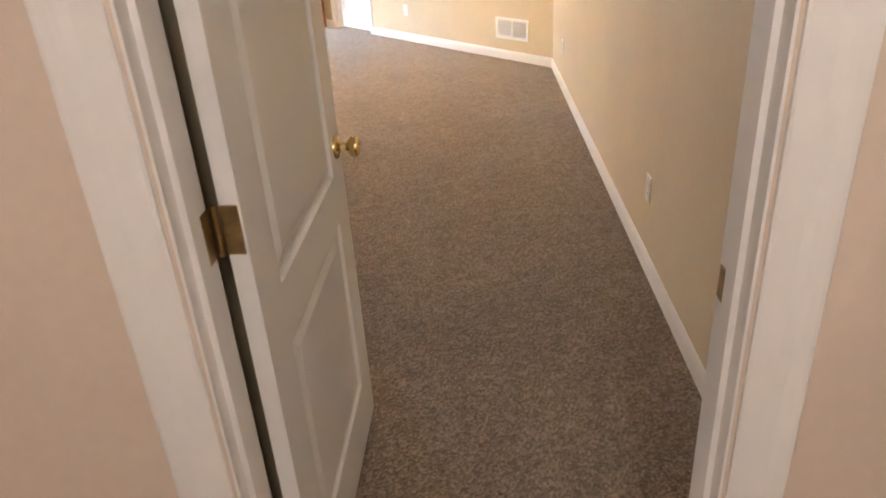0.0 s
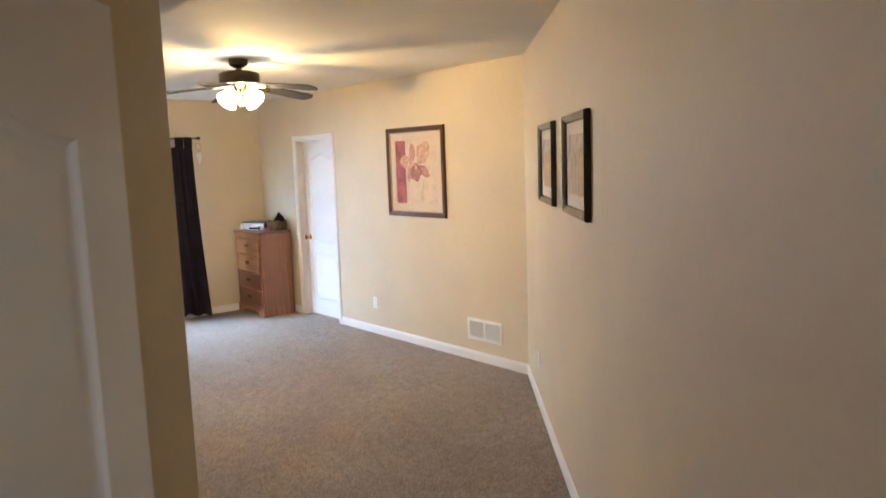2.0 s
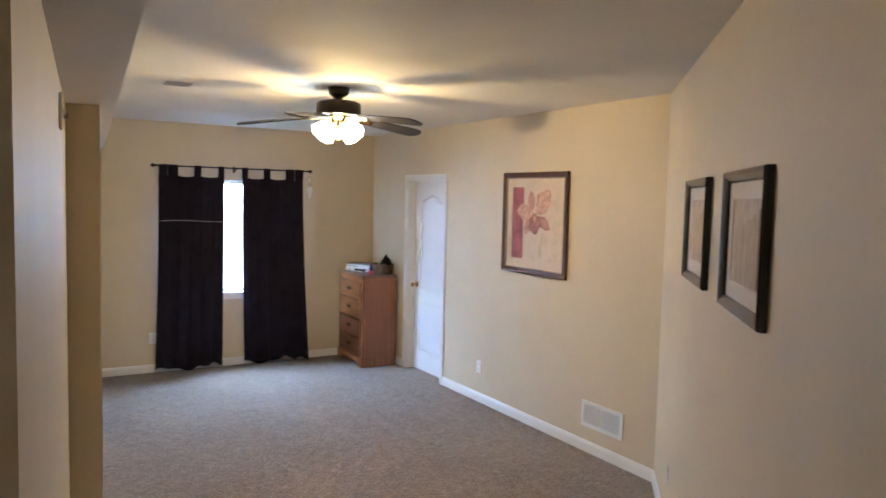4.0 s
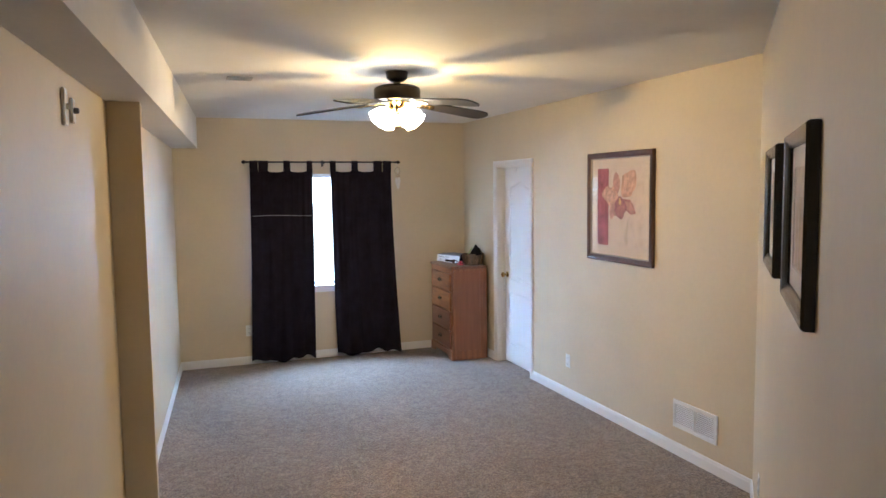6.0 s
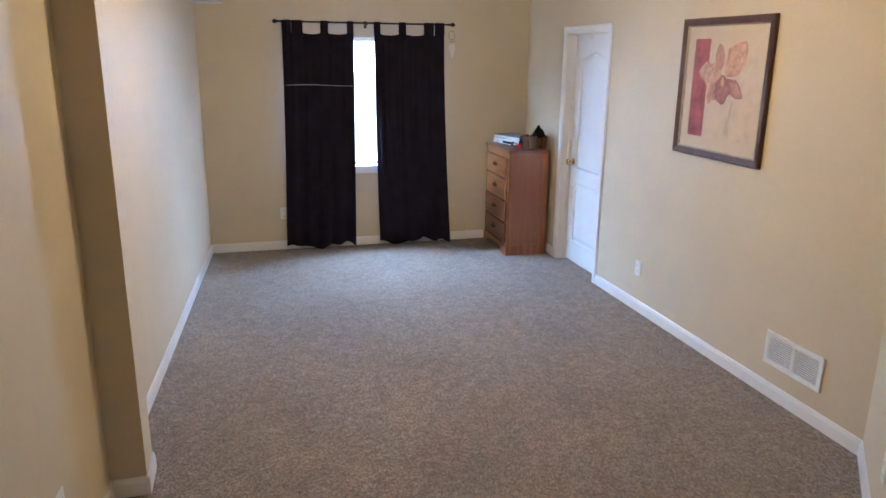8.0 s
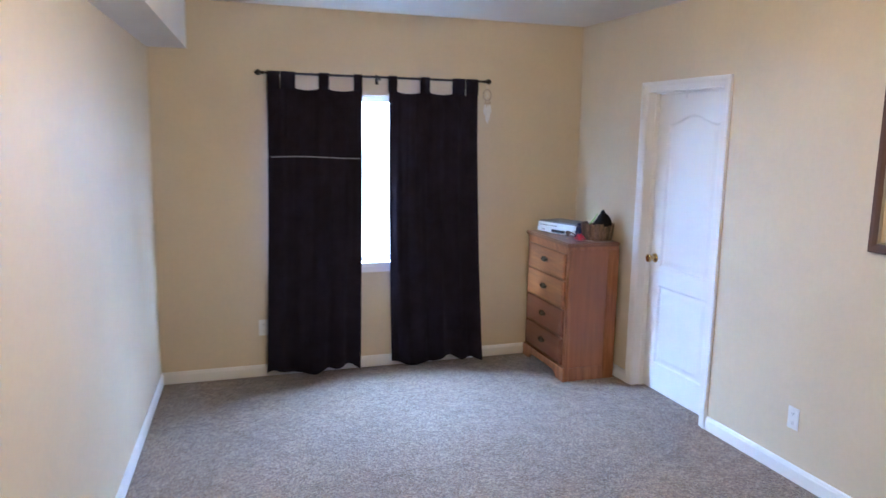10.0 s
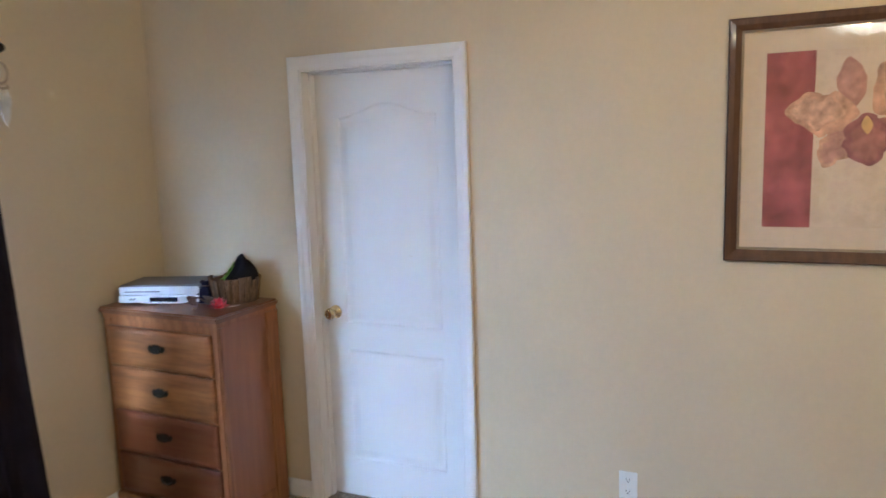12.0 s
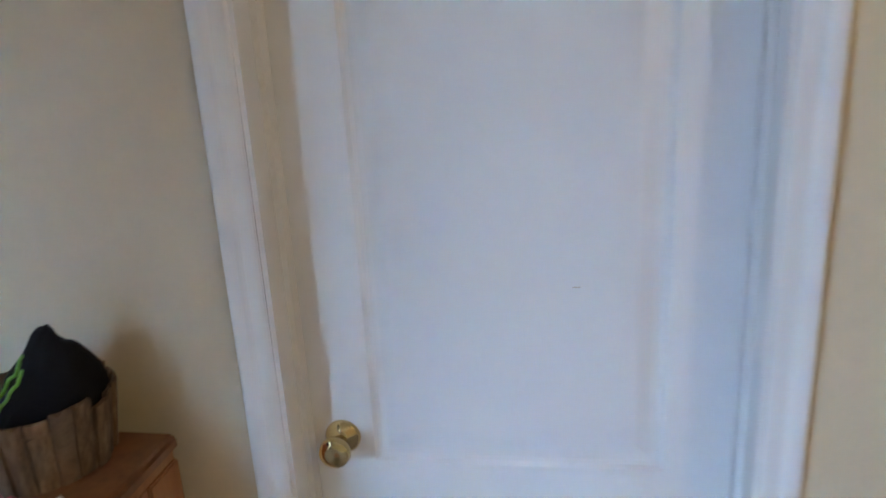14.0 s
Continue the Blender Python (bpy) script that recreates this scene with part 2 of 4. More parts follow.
def tube(bm, pts, r, seg=10):
    """Round tube along points."""
    rings = []
    pts = [Vector(p) for p in pts]
    for i, p in enumerate(pts):
        d = (pts[min(i + 1, len(pts) - 1)] - pts[max(i - 1, 0)]).normalized()
        a = d.orthogonal().normalized() if i == 0 else (rings_a - d * rings_a.dot(d)).normalized()
        rings_a = a
        b = d.cross(a)
        rr = r[i] if isinstance(r, (list, tuple)) else r
        rings.append([bm.verts.new(p + rr * (math.cos(2 * math.pi * k / seg) * a + math.sin(2 * math.pi * k / seg) * b)) for k in range(seg)])
    for a, b in zip(rings, rings[1:]):
        for i in range(seg):
            j = (i + 1) % seg
            bm.faces.new((a[i], a[j], b[j], b[i]))
    bm.faces.new(rings[0])
    bm.faces.new(rings[-1])


def sweep_casing(bm, a, b, top, profile, place, foot=0.0):
    """Mitred door casing round the opening a..b, up to top; profile: (across, out)."""
    rings = []
    for d, h in profile:
        rings.append([bm.verts.new(place(u, h, z)) for u, z in ((a - d, foot), (a - d, top + d), (b + d, top + d), (b + d, foot))])
    n = len(profile)
    for i in range(n):
        p, q = rings[i], rings[(i + 1) % n]
        for k in range(3):
            bm.faces.new((p[k], p[k + 1], q[k + 1], q[k]))
    bm.faces.new([r[0] for r in rings])
    bm.faces.new([r[3] for r in rings])


CASING = [(0.004, 0.0), (0.004, 0.007), (0.007, 0.0095), (0.012, 0.0105), (0.030, 0.0118), (0.034, 0.0135), (0.039, 0.0160), (0.046, 0.0172), (0.056, 0.0172), (0.060, 0.0160), (0.062, 0.0130), (0.062, 0.0)]
BASE = [(0.0, 0.004), (0.013, 0.004), (0.013, 0.066), (0.010, 0.073), (0.008, 0.082), (0.004, 0.088), (0.0, 0.088)]


def baseboard(p0, p1, inward, name="baseboard", label="white painted baseboard along the carpet"):
    """Skirting along p0..p1 against a wall, standing out along inward."""
    bm = bmesh.new()
    p0, p1, n = Vector((*p0, 0)), Vector((*p1, 0)), Vector((*inward, 0)).normalized()
    a = [bm.verts.new(p0 + n * (o + 0.0005) + Vector((0, 0, z))) for o, z in BASE]
    b = [bm.verts.new(p1 + n * (o + 0.0005) + Vector((0, 0, z))) for o, z in BASE]
    for i in range(len(BASE)):
        j = (i + 1) % len(BASE)
        bm.faces.new((a[i], a[j], b[j], b[i]))
    bm.faces.new(a)
    bm.faces.new(b)
    return tagged(obj(name, bm, M_TRIM), label, "baseboard", kind="structure")


HALL_TURN = 48.2
HC, HS = math.cos(radians(HALL_TURN)), math.sin(radians(HALL_TURN))


def uv(u, v):
    """Plan point from the angled hall's axes: u across, v along."""
    return (u * HS + v * HC, v * HS - u * HC)


# pose of the diagonal axes: local x along u, local y along v
HALL_M = Matrix.Translation((0, 0, 0)) @ Matrix.Rotation(radians(HALL_TURN - 90), 4, "Z")

# ------------------------------------------------ large structure
U_R = 4.475 * HC          # face of the long angled wall
U_L = 1.758              # face of the short wall behind the open door
V_IN, V_OUT = -8.77, -8.90
D_U0, D_U1 = 1.822, 2.665  # entry door opening


def left_x(y):
    return -3.145 + 0.0715 * y


CORNER = (0.0, -4.475)
V_FAR = -4.475 * HS
LEFT_END = (left_x(-6.69), -6.69)


# floor
bm = bmesh.new()
prism(bm, [(0.6, 0.14), (-8.2, 0.14), (-8.2, -12.2), (0.6, -12.2)], -0.12, 0.0)
tagged(obj("floor", bm, M_CARPET), "beige-brown flecked cut-pile carpet", "carpet", kind="structure")

# window wall with its opening
bm = bmesh.new()
prism(bm, [(-3.6, 0), (WIN_X0, 0), (WIN_X0, 0.15), (-3.6, 0.15)], 0, 2.75)
prism(bm, [(WIN_X1, 0), (0.0, 0), (0.0, 0.15), (WIN_X1, 0.15)], 0, 2.75)
prism(bm, [(WIN_X0, 0), (WIN_X1, 0), (WIN_X1, 0.15), (WIN_X0, 0.15)], 0, WIN_Z0)
prism(bm, [(WIN_X0, 0), (WIN_X1, 0), (WIN_X1, 0.15), (WIN_X0, 0.15)], WIN_Z1, 2.75)
tagged(obj("wall_window", bm, M_WALL), "cream painted wall with a curtained window", "wall", kind="structure")

# picture wall with the closed door's opening
P0, P1, PTOP = -1.645, -0.905, 2.04
bm = bmesh.new()
prism(bm, [(0, P1), (0.155, P1), (0.155, 0.15), (0, 0.15)], 0, 2.75)
prism(bm, [CORNER, (0.155, CORNER[1] + 0.05), (0.155, P0), (0, P0)], 0, 2.75)
prism(bm, [(0, P0), (0.155, P0), (0.155, P1), (0, P1)], PTOP, 2.75)
tagged(obj("wall_picture", bm, M_WALL), "cream painted wall hung with an orchid print", "wall", kind="structure")

# long diagonal wall
bm = bmesh.new()
prism(bm, [CORNER, uv(U_R, V_IN), uv(U_R + 0.12, V_IN), uv(U_R + 0.12, V_FAR + 0.05)], 0, 2.75)
tagged(obj("wall_diagonal", bm, M_WALL), "cream painted angled wall with two framed pictures", "wall", kind="structure")

# entry wall with the open door's opening
E_TOP = 2.045
bm = bmesh.new()
prism(bm, [uv(0.6, V_IN), uv(D_U0, V_IN), uv(D_U0, V_OUT), uv(0.6, V_OUT)], 0, 2.75)
prism(bm, [uv(D_U1, V_IN), uv(4.4, V_IN), uv(4.4, V_OUT), uv(D_U1, V_OUT)], 0, 2.75)
prism(bm, [uv(D_U0, V_IN), uv(D_U1, V_IN), uv(D_U1, V_OUT), uv(D_U0, V_OUT)], E_TOP, 2.75)
tagged(obj("wall_entry", bm, M_HALL), "pinkish cream painted wall round the entry door", "wall", kind="structure")

# short wall behind the open door, running into the long left wall
cx, cy = LEFT_END
bm = bmesh.new()
prism(bm, [uv(U_L, V_IN), (cx, cy), (cx - 0.3, cy + 0.05), uv(U_L - 0.30, V_IN)], 0, 2.75)
tagged(obj("wall_return", bm, M_WALL), "cream painted short wall behind the open door", "wall", kind="structure")
bm = bmesh.new()
prism(bm, [(cx, cy), (left_x(0), 0.0), (left_x(0) - 0.3, 0.0), (cx - 0.3, cy + 0.052)], 0, 2.75)
tagged(obj("wall_left", bm, M_WALL), "cream painted long wall below a boxed soffit", "wall", kind="structure")
# pilaster
PY0, PY1, PX = -3.94, -3.74, -3.28
bm = bmesh.new()
prism(bm, [(left_x(PY0) - 0.08, PY0), (PX, PY0), (PX, PY1), (left_x(PY1) - 0.08, PY1)], 0, SOFFIT)
tagged(obj("pilaster", bm, M_WALL), "cream painted boxed-in post against the wall", "post", kind="structure")
# soffit
bm = bmesh.new()
prism(bm, [(-2.902, 0), (left_x(0) - 0.1, 0), (cx - 0.15, cy), uv(U_L - 0.1, -8.3), (-3.52, -7.9)], SOFFIT, 2.75)
tagged(obj("soffit", bm, M_CEIL), "white painted boxed soffit along the ceiling", "soffit", kind="structure")
# ceiling
bm = bmesh.new()
prism(bm, [(0.6, 0.14), (-8.2, 0.14), (-8.2, -12.2), (0.6, -12.2)], CEIL, CEIL + 0.10)
tagged(obj("ceiling", bm, M_CEIL), "white painted flat ceiling", "ceiling", kind="structure")
# hall outside the entry door
bm = bmesh.new()
prism(bm, [uv(4.3, V_OUT), uv(4.3, -11.2), uv(4.42, -11.2), uv(4.42, V_OUT)], 0, 2.75)
prism(bm, [uv(0.7, V_OUT), uv(0.7, -11.2), uv(0.58, -11.2), uv(0.58, V_OUT)], 0, 2.75)
prism(bm, [uv(0.58, -11.2), uv(4.42, -11.2), uv(4.42, -11.32), uv(0.58, -11.32)], 0, 2.75)
tagged(obj("wall_hall", bm, M_HALL), "pinkish cream painted hall walls", "wall", kind="structure")
# space behind the closed door
bm = bmesh.new()
prism(bm, [(0.30, -2.2), (0.36, -2.2), (0.36, -0.2), (0.30, -0.2)], 0, 2.75)
tagged(obj("wall_closet", bm, M_HALL), "plain wall behind the closed door", "wall", kind="structure")

# baseboards
baseboard((left_x(0), 0), (-0.03, 0), (0, -1))
baseboard((0, -1.712), CORNER, (-1, 0))
baseboard((0, -0.84), (0, -0.02), (-1, 0))
baseboard(CORNER, uv(U_R, V_IN), uv(-1, 0))
baseboard((left_x(PY1), PY1), (left_x(0), 0), (1, -0.0715))
baseboard((cx, cy), (left_x(PY0), PY0), (1, -0.0715))
baseboard((left_x(PY0) + 0.013, PY0), (PX + 0.013, PY0), (0, -1))
baseboard((PX, PY0 - 0.013), (PX, PY1), (1, 0))
baseboard(uv(U_L, V_IN), (cx, cy), uv(1, 0))
baseboard(uv(0.7, V_OUT), uv(D_U0 - 0.088, V_OUT), uv(0, -1))
baseboard(uv(D_U1 + 0.088, V_OUT), uv(4.3, V_OUT), uv(0, -1))


# ------------------------------------------------ doors
def panel_outline(x0, x1, z0, z1, arch=0.0, n=16):
    pts = [(x0, z0), (x1, z0), (x1, z1)]
    if arch:
        for i in range(1, n):
            s = i / n
            pts.append((x1 + (x0 - x1) * s, z1 + arch * (0.5 - 0.5 * math.cos(2 * math.pi * s)) ** 1.2))
    pts.append((x0, z1))
    return pts


def inset_loop(pts, d):
    out = []
    n = len(pts)
    for i in range(n):
        p0, p, p1 = Vector(pts[i - 1]), Vector(pts[i]), Vector(pts[(i + 1) % n])
        a, b = (p - p0).normalized(), (p1 - p).normalized()
        na, nb = Vector((-a.y, a.x)), Vector((-b.y, b.x))
        k = (na + nb) / max(0.4, 1 + na.dot(nb))
        out.append(tuple(p + k * d))
    return out


def door_leaf(name, parent, width, height, thick, mat):
    """Moulded two-panel leaf with an arched upper panel; local x across, y thickness, z up."""
    mx = 0.118 if width < 0.78 else 0.13
    shapes = [panel_outline(mx, width - mx, 0.865, height - 0.20, 0.055), panel_outline(mx, width - mx, 0.19, 0.735)]
    bm = bmesh.new()
    for side in (0, 1):
        y0 = 0.0 if side == 0 else thick
        inw = 1 if side == 0 else -1
        outer = [bm.verts.new((x, y0, z)) for x, z in ((0, 0), (width, 0), (width, height), (0, height))]
        edges = [bm.edges.new((outer[i], outer[(i + 1) % 4])) for i in range(4)]
        for pts in shapes:
            rings = []
            for d, h in ((0, 0), (0.006, 0.007), (0.013, 0.0095), (0.024, 0.009), (0.046, 0.003), (0.050, 0.0025)):
                rings.append([bm.verts.new((x, y0 + inw * h, z)) for x, z in inset_loop(pts, d)])
            n = len(pts)
            edges += [bm.edges.new((rings[0][i], rings[0][(i + 1) % n])) for i in range(n)]
            for p, q in zip(rings, rings[1:]):
                for i in range(n):
                    bm.faces.new((p[i], p[(i + 1) % n], q[(i + 1) % n], q[i]))
            bm.faces.new(rings[-1])
        bmesh.ops.triangle_fill(bm, use_beauty=True, use_dissolve=False, edges=edges)
    bm.verts.ensure_lookup_table()
    for (xa, za), (xb, zb) in (((0, 0), (width, 0)), ((width, 0), (width, height)), ((width, height), (0, height)), ((0, height), (0, 0))):
        bm.faces.new([bm.verts.new(c) for c in ((xa, 0, za), (xb, 0, zb), (xb, thick, zb), (xa, thick, za))])
    bmesh.ops.remove_doubles(bm, verts=bm.verts[:], dist=0.0002)
    return part(name, bm, mat, parent)


def knob_set(parent, x, z, y_front, sign, mat=None):
    """Round brass knob on a rose; sign: way it stands out along local y."""
    m = Matrix.Translation((x, y_front, z)) @ Matrix.Rotation(radians(-90 * sign), 4, "X")
    mat = mat or M_BRASS
    bm = bmesh.new()
    lathe(bm, [(0.002, 0), (0.032, 0), (0.032, 0.004), (0.028, 0.009), (0.016, 0.012), (0.012, 0.016), (0.011, 0.030), (0.016, 0.035),
               (0.025, 0.042), (0.028, 0.052), (0.026, 0.061), (0.018, 0.066), (0.012, 0.066), (0.002, 0.064)], 28, m)
    k = part("knob", bm, mat, parent, "polished brass round knob", smooth=True)
    return k


# closed door to a side room: recessed in its opening
door = thing("door_1", Matrix.Translation((0.086, P1 - 0.004, 0.012)) @ Matrix.Rotation(radians(-90), 4, "Z"),
             "closed white moulded two-panel arched door", "door", kind="structure")
door_leaf("leaf", door, P1 - P0 - 0.008, 2.02, 0.035, M_DOOR)
knob_set(door, 0.062, 0.915, 0.0, -1)
bm = bmesh.new()
tube(bm, [(0.295, -0.004, 2.008), (0.295, -0.012, 2.006), (0.296, -0.016, 1.992), (0.300, -0.014, 1.982), (0.304, -0.012, 1.990)], 0.0026, 8)
part("scuff", box(0.464, 0.476, 0.0016, 0.0024, 1.194, 1.1955), M_GREYPRINT, door, "small dark scuff mark")
part("hook", bm, M_SILVER, door, "small over-door metal hook", True)

bm = bmesh.new()
sweep_casing(bm, P0, P1, PTOP, CASING, lambda u, h, z: (-h - 0.0005, u, z), 0.004)
tagged(obj("door_casing", bm, M_TRIM), "white moulded casing round the closed door", "door casing", kind="structure")
bm = bmesh.new()
for y0, y1, s in ((P0 - 0.006, P0 + 0.004, 1), (P1 - 0.004, P1 + 0.006, -1)):
    add_box(bm, -0.004, 0.156, y0, y1, 0.004, PTOP + 0.006)
    yb = y1 if s == 1 else y0
    add_box(bm, 0.054, 0.0845, min(yb, yb + s * 0.010), max(yb, yb + s * 0.010), 0.004, PTOP - 0.004)
add_box(bm, -0.004, 0.156, P0 + 0.004, P1 - 0.004, PTOP - 0.004, PTOP + 0.006)
add_box(bm, 0.054, 0.0845, P0, P1, PTOP - 0.014, PTOP - 0.004)
tagged(obj("door_jamb", bm, M_TRIM), "white painted jamb of the closed door", "door jamb", kind="structure")

# open entry door, swung back against the short wall
LEAF_W = 0.813
e_m = Matrix.Translation((*uv(D_U0 + 0.058, V_IN + 0.012), 0.014)) @ Matrix.Rotation(radians(HALL_TURN - 1.0), 4, "Z")
entry = thing("door_2", e_m, "open white moulded entry door with brass knob", "door", kind="structure")
door_leaf("leaf", entry, LEAF_W, 2.02, 0.035, M_DOOR)
knob_set(entry, LEAF_W - 0.062, 0.925, 0.0, -1)
knob_set(entry, LEAF_W - 0.062, 0.925, 0.035, 1)
for z in (0.24, 1.0, 1.78):
    bm = bmesh.new()
    add_box(bm, -0.0027, -0.0005, 0.004, 0.036, z, z + 0.09, 0.001)
    add_box(bm, -0.046, -0.012, 0.0500, 0.0522, z, z + 0.09, 0.001)
    lathe(bm, [(0.001, z - 0.004), (0.006, z), (0.0062, z + 0.045), (0.006, z + 0.09), (0.001, z + 0.094)], 12, Matrix.Translation((-0.004, 0.044, 0)))
    part("hinge", bm, M_AGED_BRASS, entry, "aged brass butt hinge", True)

bm = bmesh.new()
sweep_casing(bm, D_U0, D_U1, E_TOP, [(d * 1.6, h) for d, h in CASING], lambda u, h, z: (*uv(u, V_OUT - h - 0.0005), z), 0.004)
tagged(obj("door_casing", bm, M_TRIM), "white moulded casing on the hall side", "door casing", kind="structure")
bm = bmesh.new()
sweep_casing(bm, D_U0, D_U1, E_TOP, CASING, lambda u, h, z: (*uv(u, V_IN + h + 0.0005), z), 0.004)
tagged(obj("door_casing", bm, M_TRIM), "white moulded casing on the room side", "door casing", kind="structure")
bm = bmesh.new()
for u0, u1, s0, s1 in ((D_U0, D_U0 + 0.005, D_U0 + 0.005, D_U0 + 0.016), (D_U1 - 0.005, D_U1, D_U1 - 0.016, D_U1 - 0.005)):
    add_box(bm, u0, u1, V_OUT - 0.001, V_IN + 0.001, 0.004, E_TOP)
    add_box(bm, s0, s1, V_OUT + 0.035, V_OUT + 0.075, 0.004, E_TOP - 0.005)
add_box(bm, D_U0, D_U1, V_OUT - 0.001, V_IN + 0.001, E_TOP - 0.005, E_TOP)
add_box(bm, D_U0, D_U1, V_OUT + 0.035, V_OUT + 0.075, E_TOP - 0.016, E_TOP - 0.005)
bmesh.ops.transform(bm, matrix=HALL_M, verts=bm.verts[:])
tagged(obj("door_jamb", bm, M_TRIM), "white painted jamb of the entry door", "door jamb", kind="structure")
bm = box(D_U1 - 0.0075, D_U1 - 0.005, V_IN - 0.034, V_IN - 0.006, 0.91, 0.97, 0.0006)
bmesh.ops.transform(bm, matrix=HALL_M, verts=bm.verts[:])
tagged(obj("strike_plate", bm, M_AGED_BRASS), "aged brass strike plate on the jamb", "strike plate", kind="structure")

# ------------------------------------------------ window
win = thing("window_1", Matrix.Translation((0, 0, 0)), "white vinyl picture window, overexposed daylight behind", "window", kind="structure")
wx0, wx1, wz0, wz1 = WIN_X0, WIN_X1, WIN_Z0, WIN_Z1
for nm, bx in (("frame_side", (wx0, wx0 + 0.04, 0.07, 0.13, wz0, wz1)), ("frame_side", (wx1 - 0.04, wx1, 0.07, 0.13, wz0, wz1)),
               ("frame_head", (wx0 + 0.04, wx1 - 0.04, 0.07, 0.13, wz1 - 0.04, wz1)), ("frame_foot", (wx0 + 0.04, wx1 - 0.04, 0.07, 0.13, wz0, wz0 + 0.04)),
               ):
    part(nm, box(*bx, 0.004), M_VINYL, win)
for z0, z1 in ((wz0 + 0.04, wz1 - 0.04),):
    p = part("pane", box(wx0 + 0.04, wx1 - 0.04, 0.098, 0.102, z0, z1), M_GLASS, win)
    p.visible_shadow = False
part("window_sill", box(wx0 - 0.03, wx1 + 0.03, -0.035, 0.07, wz0 - 0.024, wz0 + 0.002, 0.005), M_TRIM, win)
part("apron", box(wx0, wx1, -0.012, -0.001, wz0 - 0.075, wz0 - 0.025, 0.003), M_TRIM, win)

bm = bmesh.new()
add_box(bm, -8, 5, 2.2, 2.3, -0.29, 6.0)
tagged(obj("backdrop", bm, M_OUTSIDE), "bright overcast daylight outside the window", "backdrop", kind="structure")
bm = bmesh.new()
add_box(bm, -40, 40, 0.16, 60, -0.5, -0.3)
tagged(obj("ground", bm, plain("lawn", (0.06, 0.09, 0.035), 0.9, 0, 0.4, 8)), "grass outside the window", "ground", kind="structure")


# ------------------------------------------------ lamps and the ceiling fan
def ceiling_fan(x, y):
    fan = thing("ceiling_fan", Matrix.Translation((x, y, CEIL)), "dark bronze five-blade ceiling fan with lit frosted shades", "ceiling fan")
    bm = bmesh.new()
    lathe(bm, [(0.002, -0.0005), (0.072, -0.0005), (0.072, -0.012), (0.064, -0.045), (0.040, -0.062), (0.022, -0.066), (0.022, -0.09), (0.002, -0.09)], 28)
    part("canopy", bm, M_DARK_METAL, fan, smooth=True)
    bm = bmesh.new()
    lathe(bm, [(0.002, -0.082), (0.05, -0.082), (0.12, -0.090), (0.143, -0.102), (0.147, -0.115), (0.147, -0.165), (0.140, -0.180), (0.10, -0.192), (0.002, -0.192)], 36)
    part("motor_housing", bm, M_DARK_METAL, fan, smooth=True)
    bm = bmesh.new()
    lathe(bm, [(0.002, -0.190), (0.085, -0.190), (0.090, -0.198), (0.072, -0.208), (0.055, -0.222), (0.060, -0.236), (0.048, -0.254), (0.002, -0.258)], 28)
    kit = part("light_kit", bm, M_BRASS, fan, "polished brass light kit", True)
    bm = bmesh.new()
    lathe(bm, [(0.002, -0.254), (0.012, -0.259), (0.010, -0.312), (0.017, -0.328), (0.015, -0.343), (0.002, -0.352)], 16)
    part("finial", bm, M_BRASS, fan, "brass finial", True)
    for i in range(5):
        m = Matrix.Rotation(radians(-64 + 72 * i), 4, "Z")
        bm = bmesh.new()
        tilt = Matrix.Translation((0, 0, -0.178)) @ Matrix.Rotation(radians(6.5), 4, "Y") @ Matrix.Rotation(radians(-12), 4, "X")
        # rounded blade outline extruded to its thickness
        out = [(0.20, -0.050), (0.30, -0.058), (0.58, -0.070), (0.635, -0.062), (0.662, -0.035), (0.668, 0.0), (0.662, 0.035), (0.635, 0.062), (0.58, 0.070), (0.30, 0.058), (0.20, 0.050)]
        prism(bm, out, -0.004, 0.004)
        bmesh.ops.transform(bm, matrix=m @ tilt, verts=bm.verts[:])
        blade = part("blade", bm, M_BLADE, fan)
        bm = bmesh.new()
        prism(bm, [(0.085, -0.012), (0.14, -0.010), (0.19, -0.030), (0.25, -0.034), (0.265, 0.0), (0.25, 0.034), (0.19, 0.030), (0.14, 0.010), (0.085, 0.012)], -0.012, -0.005)
        bmesh.ops.transform(bm, matrix=m @ tilt, verts=bm.verts[:])
        for r in (0.115, 0.145, 0.205, 0.235):
            lathe(bm, [(0.001, -0.016), (0.008, -0.014), (0.009, -0.008), (0.001, -0.006)], 8, m @ tilt @ Matrix.Translation((r, 0, 0)))
        part("blade_iron", bm, M_BRASS, blade, "brass blade bracket", True)
    for i in range(4):
        m = Matrix.Rotation(radians(20 + 90 * i), 4, "Z")
        bm = bmesh.new()
        tube(bm, [m @ Vector(p) for p in ((0.03, 0, -0.226), (0.046, 0, -0.234), (0.058, 0, -0.232), (0.067, 0, -0.236))], 0.009, 10)
        lean = m @ Matrix.Translation((0.065, 0, -0.234)) @ Matrix.Rotation(radians(-48), 4, "Y")
        lathe(bm, [(0.002, 0.006), (0.022, 0.004), (0.026, -0.012), (0.024, -0.024), (0.002, -0.024)], 18, lean)
        arm = part("lamp_arm", bm, M_BRASS, kit, "brass lamp arm", True)
        bm = bmesh.new()
        prof = [(0.027, -0.016), (0.037, -0.028), (0.053, -0.048), (0.062, -0.072), (0.065, -0.092), (0.074, -0.108)]
        seg, rings = 28, []
        for r, z in prof:
            rings.append([bm.verts.new(lean @ Vector(((r + (0.003 * math.sin(7 * a) if r > 0.06 else 0)) * math.cos(a), (r + (0.003 * math.sin(7 * a) if r > 0.06 else 0)) * math.sin(a), z)))
                          for a in (2 * math.pi * k / seg for k in range(seg))])
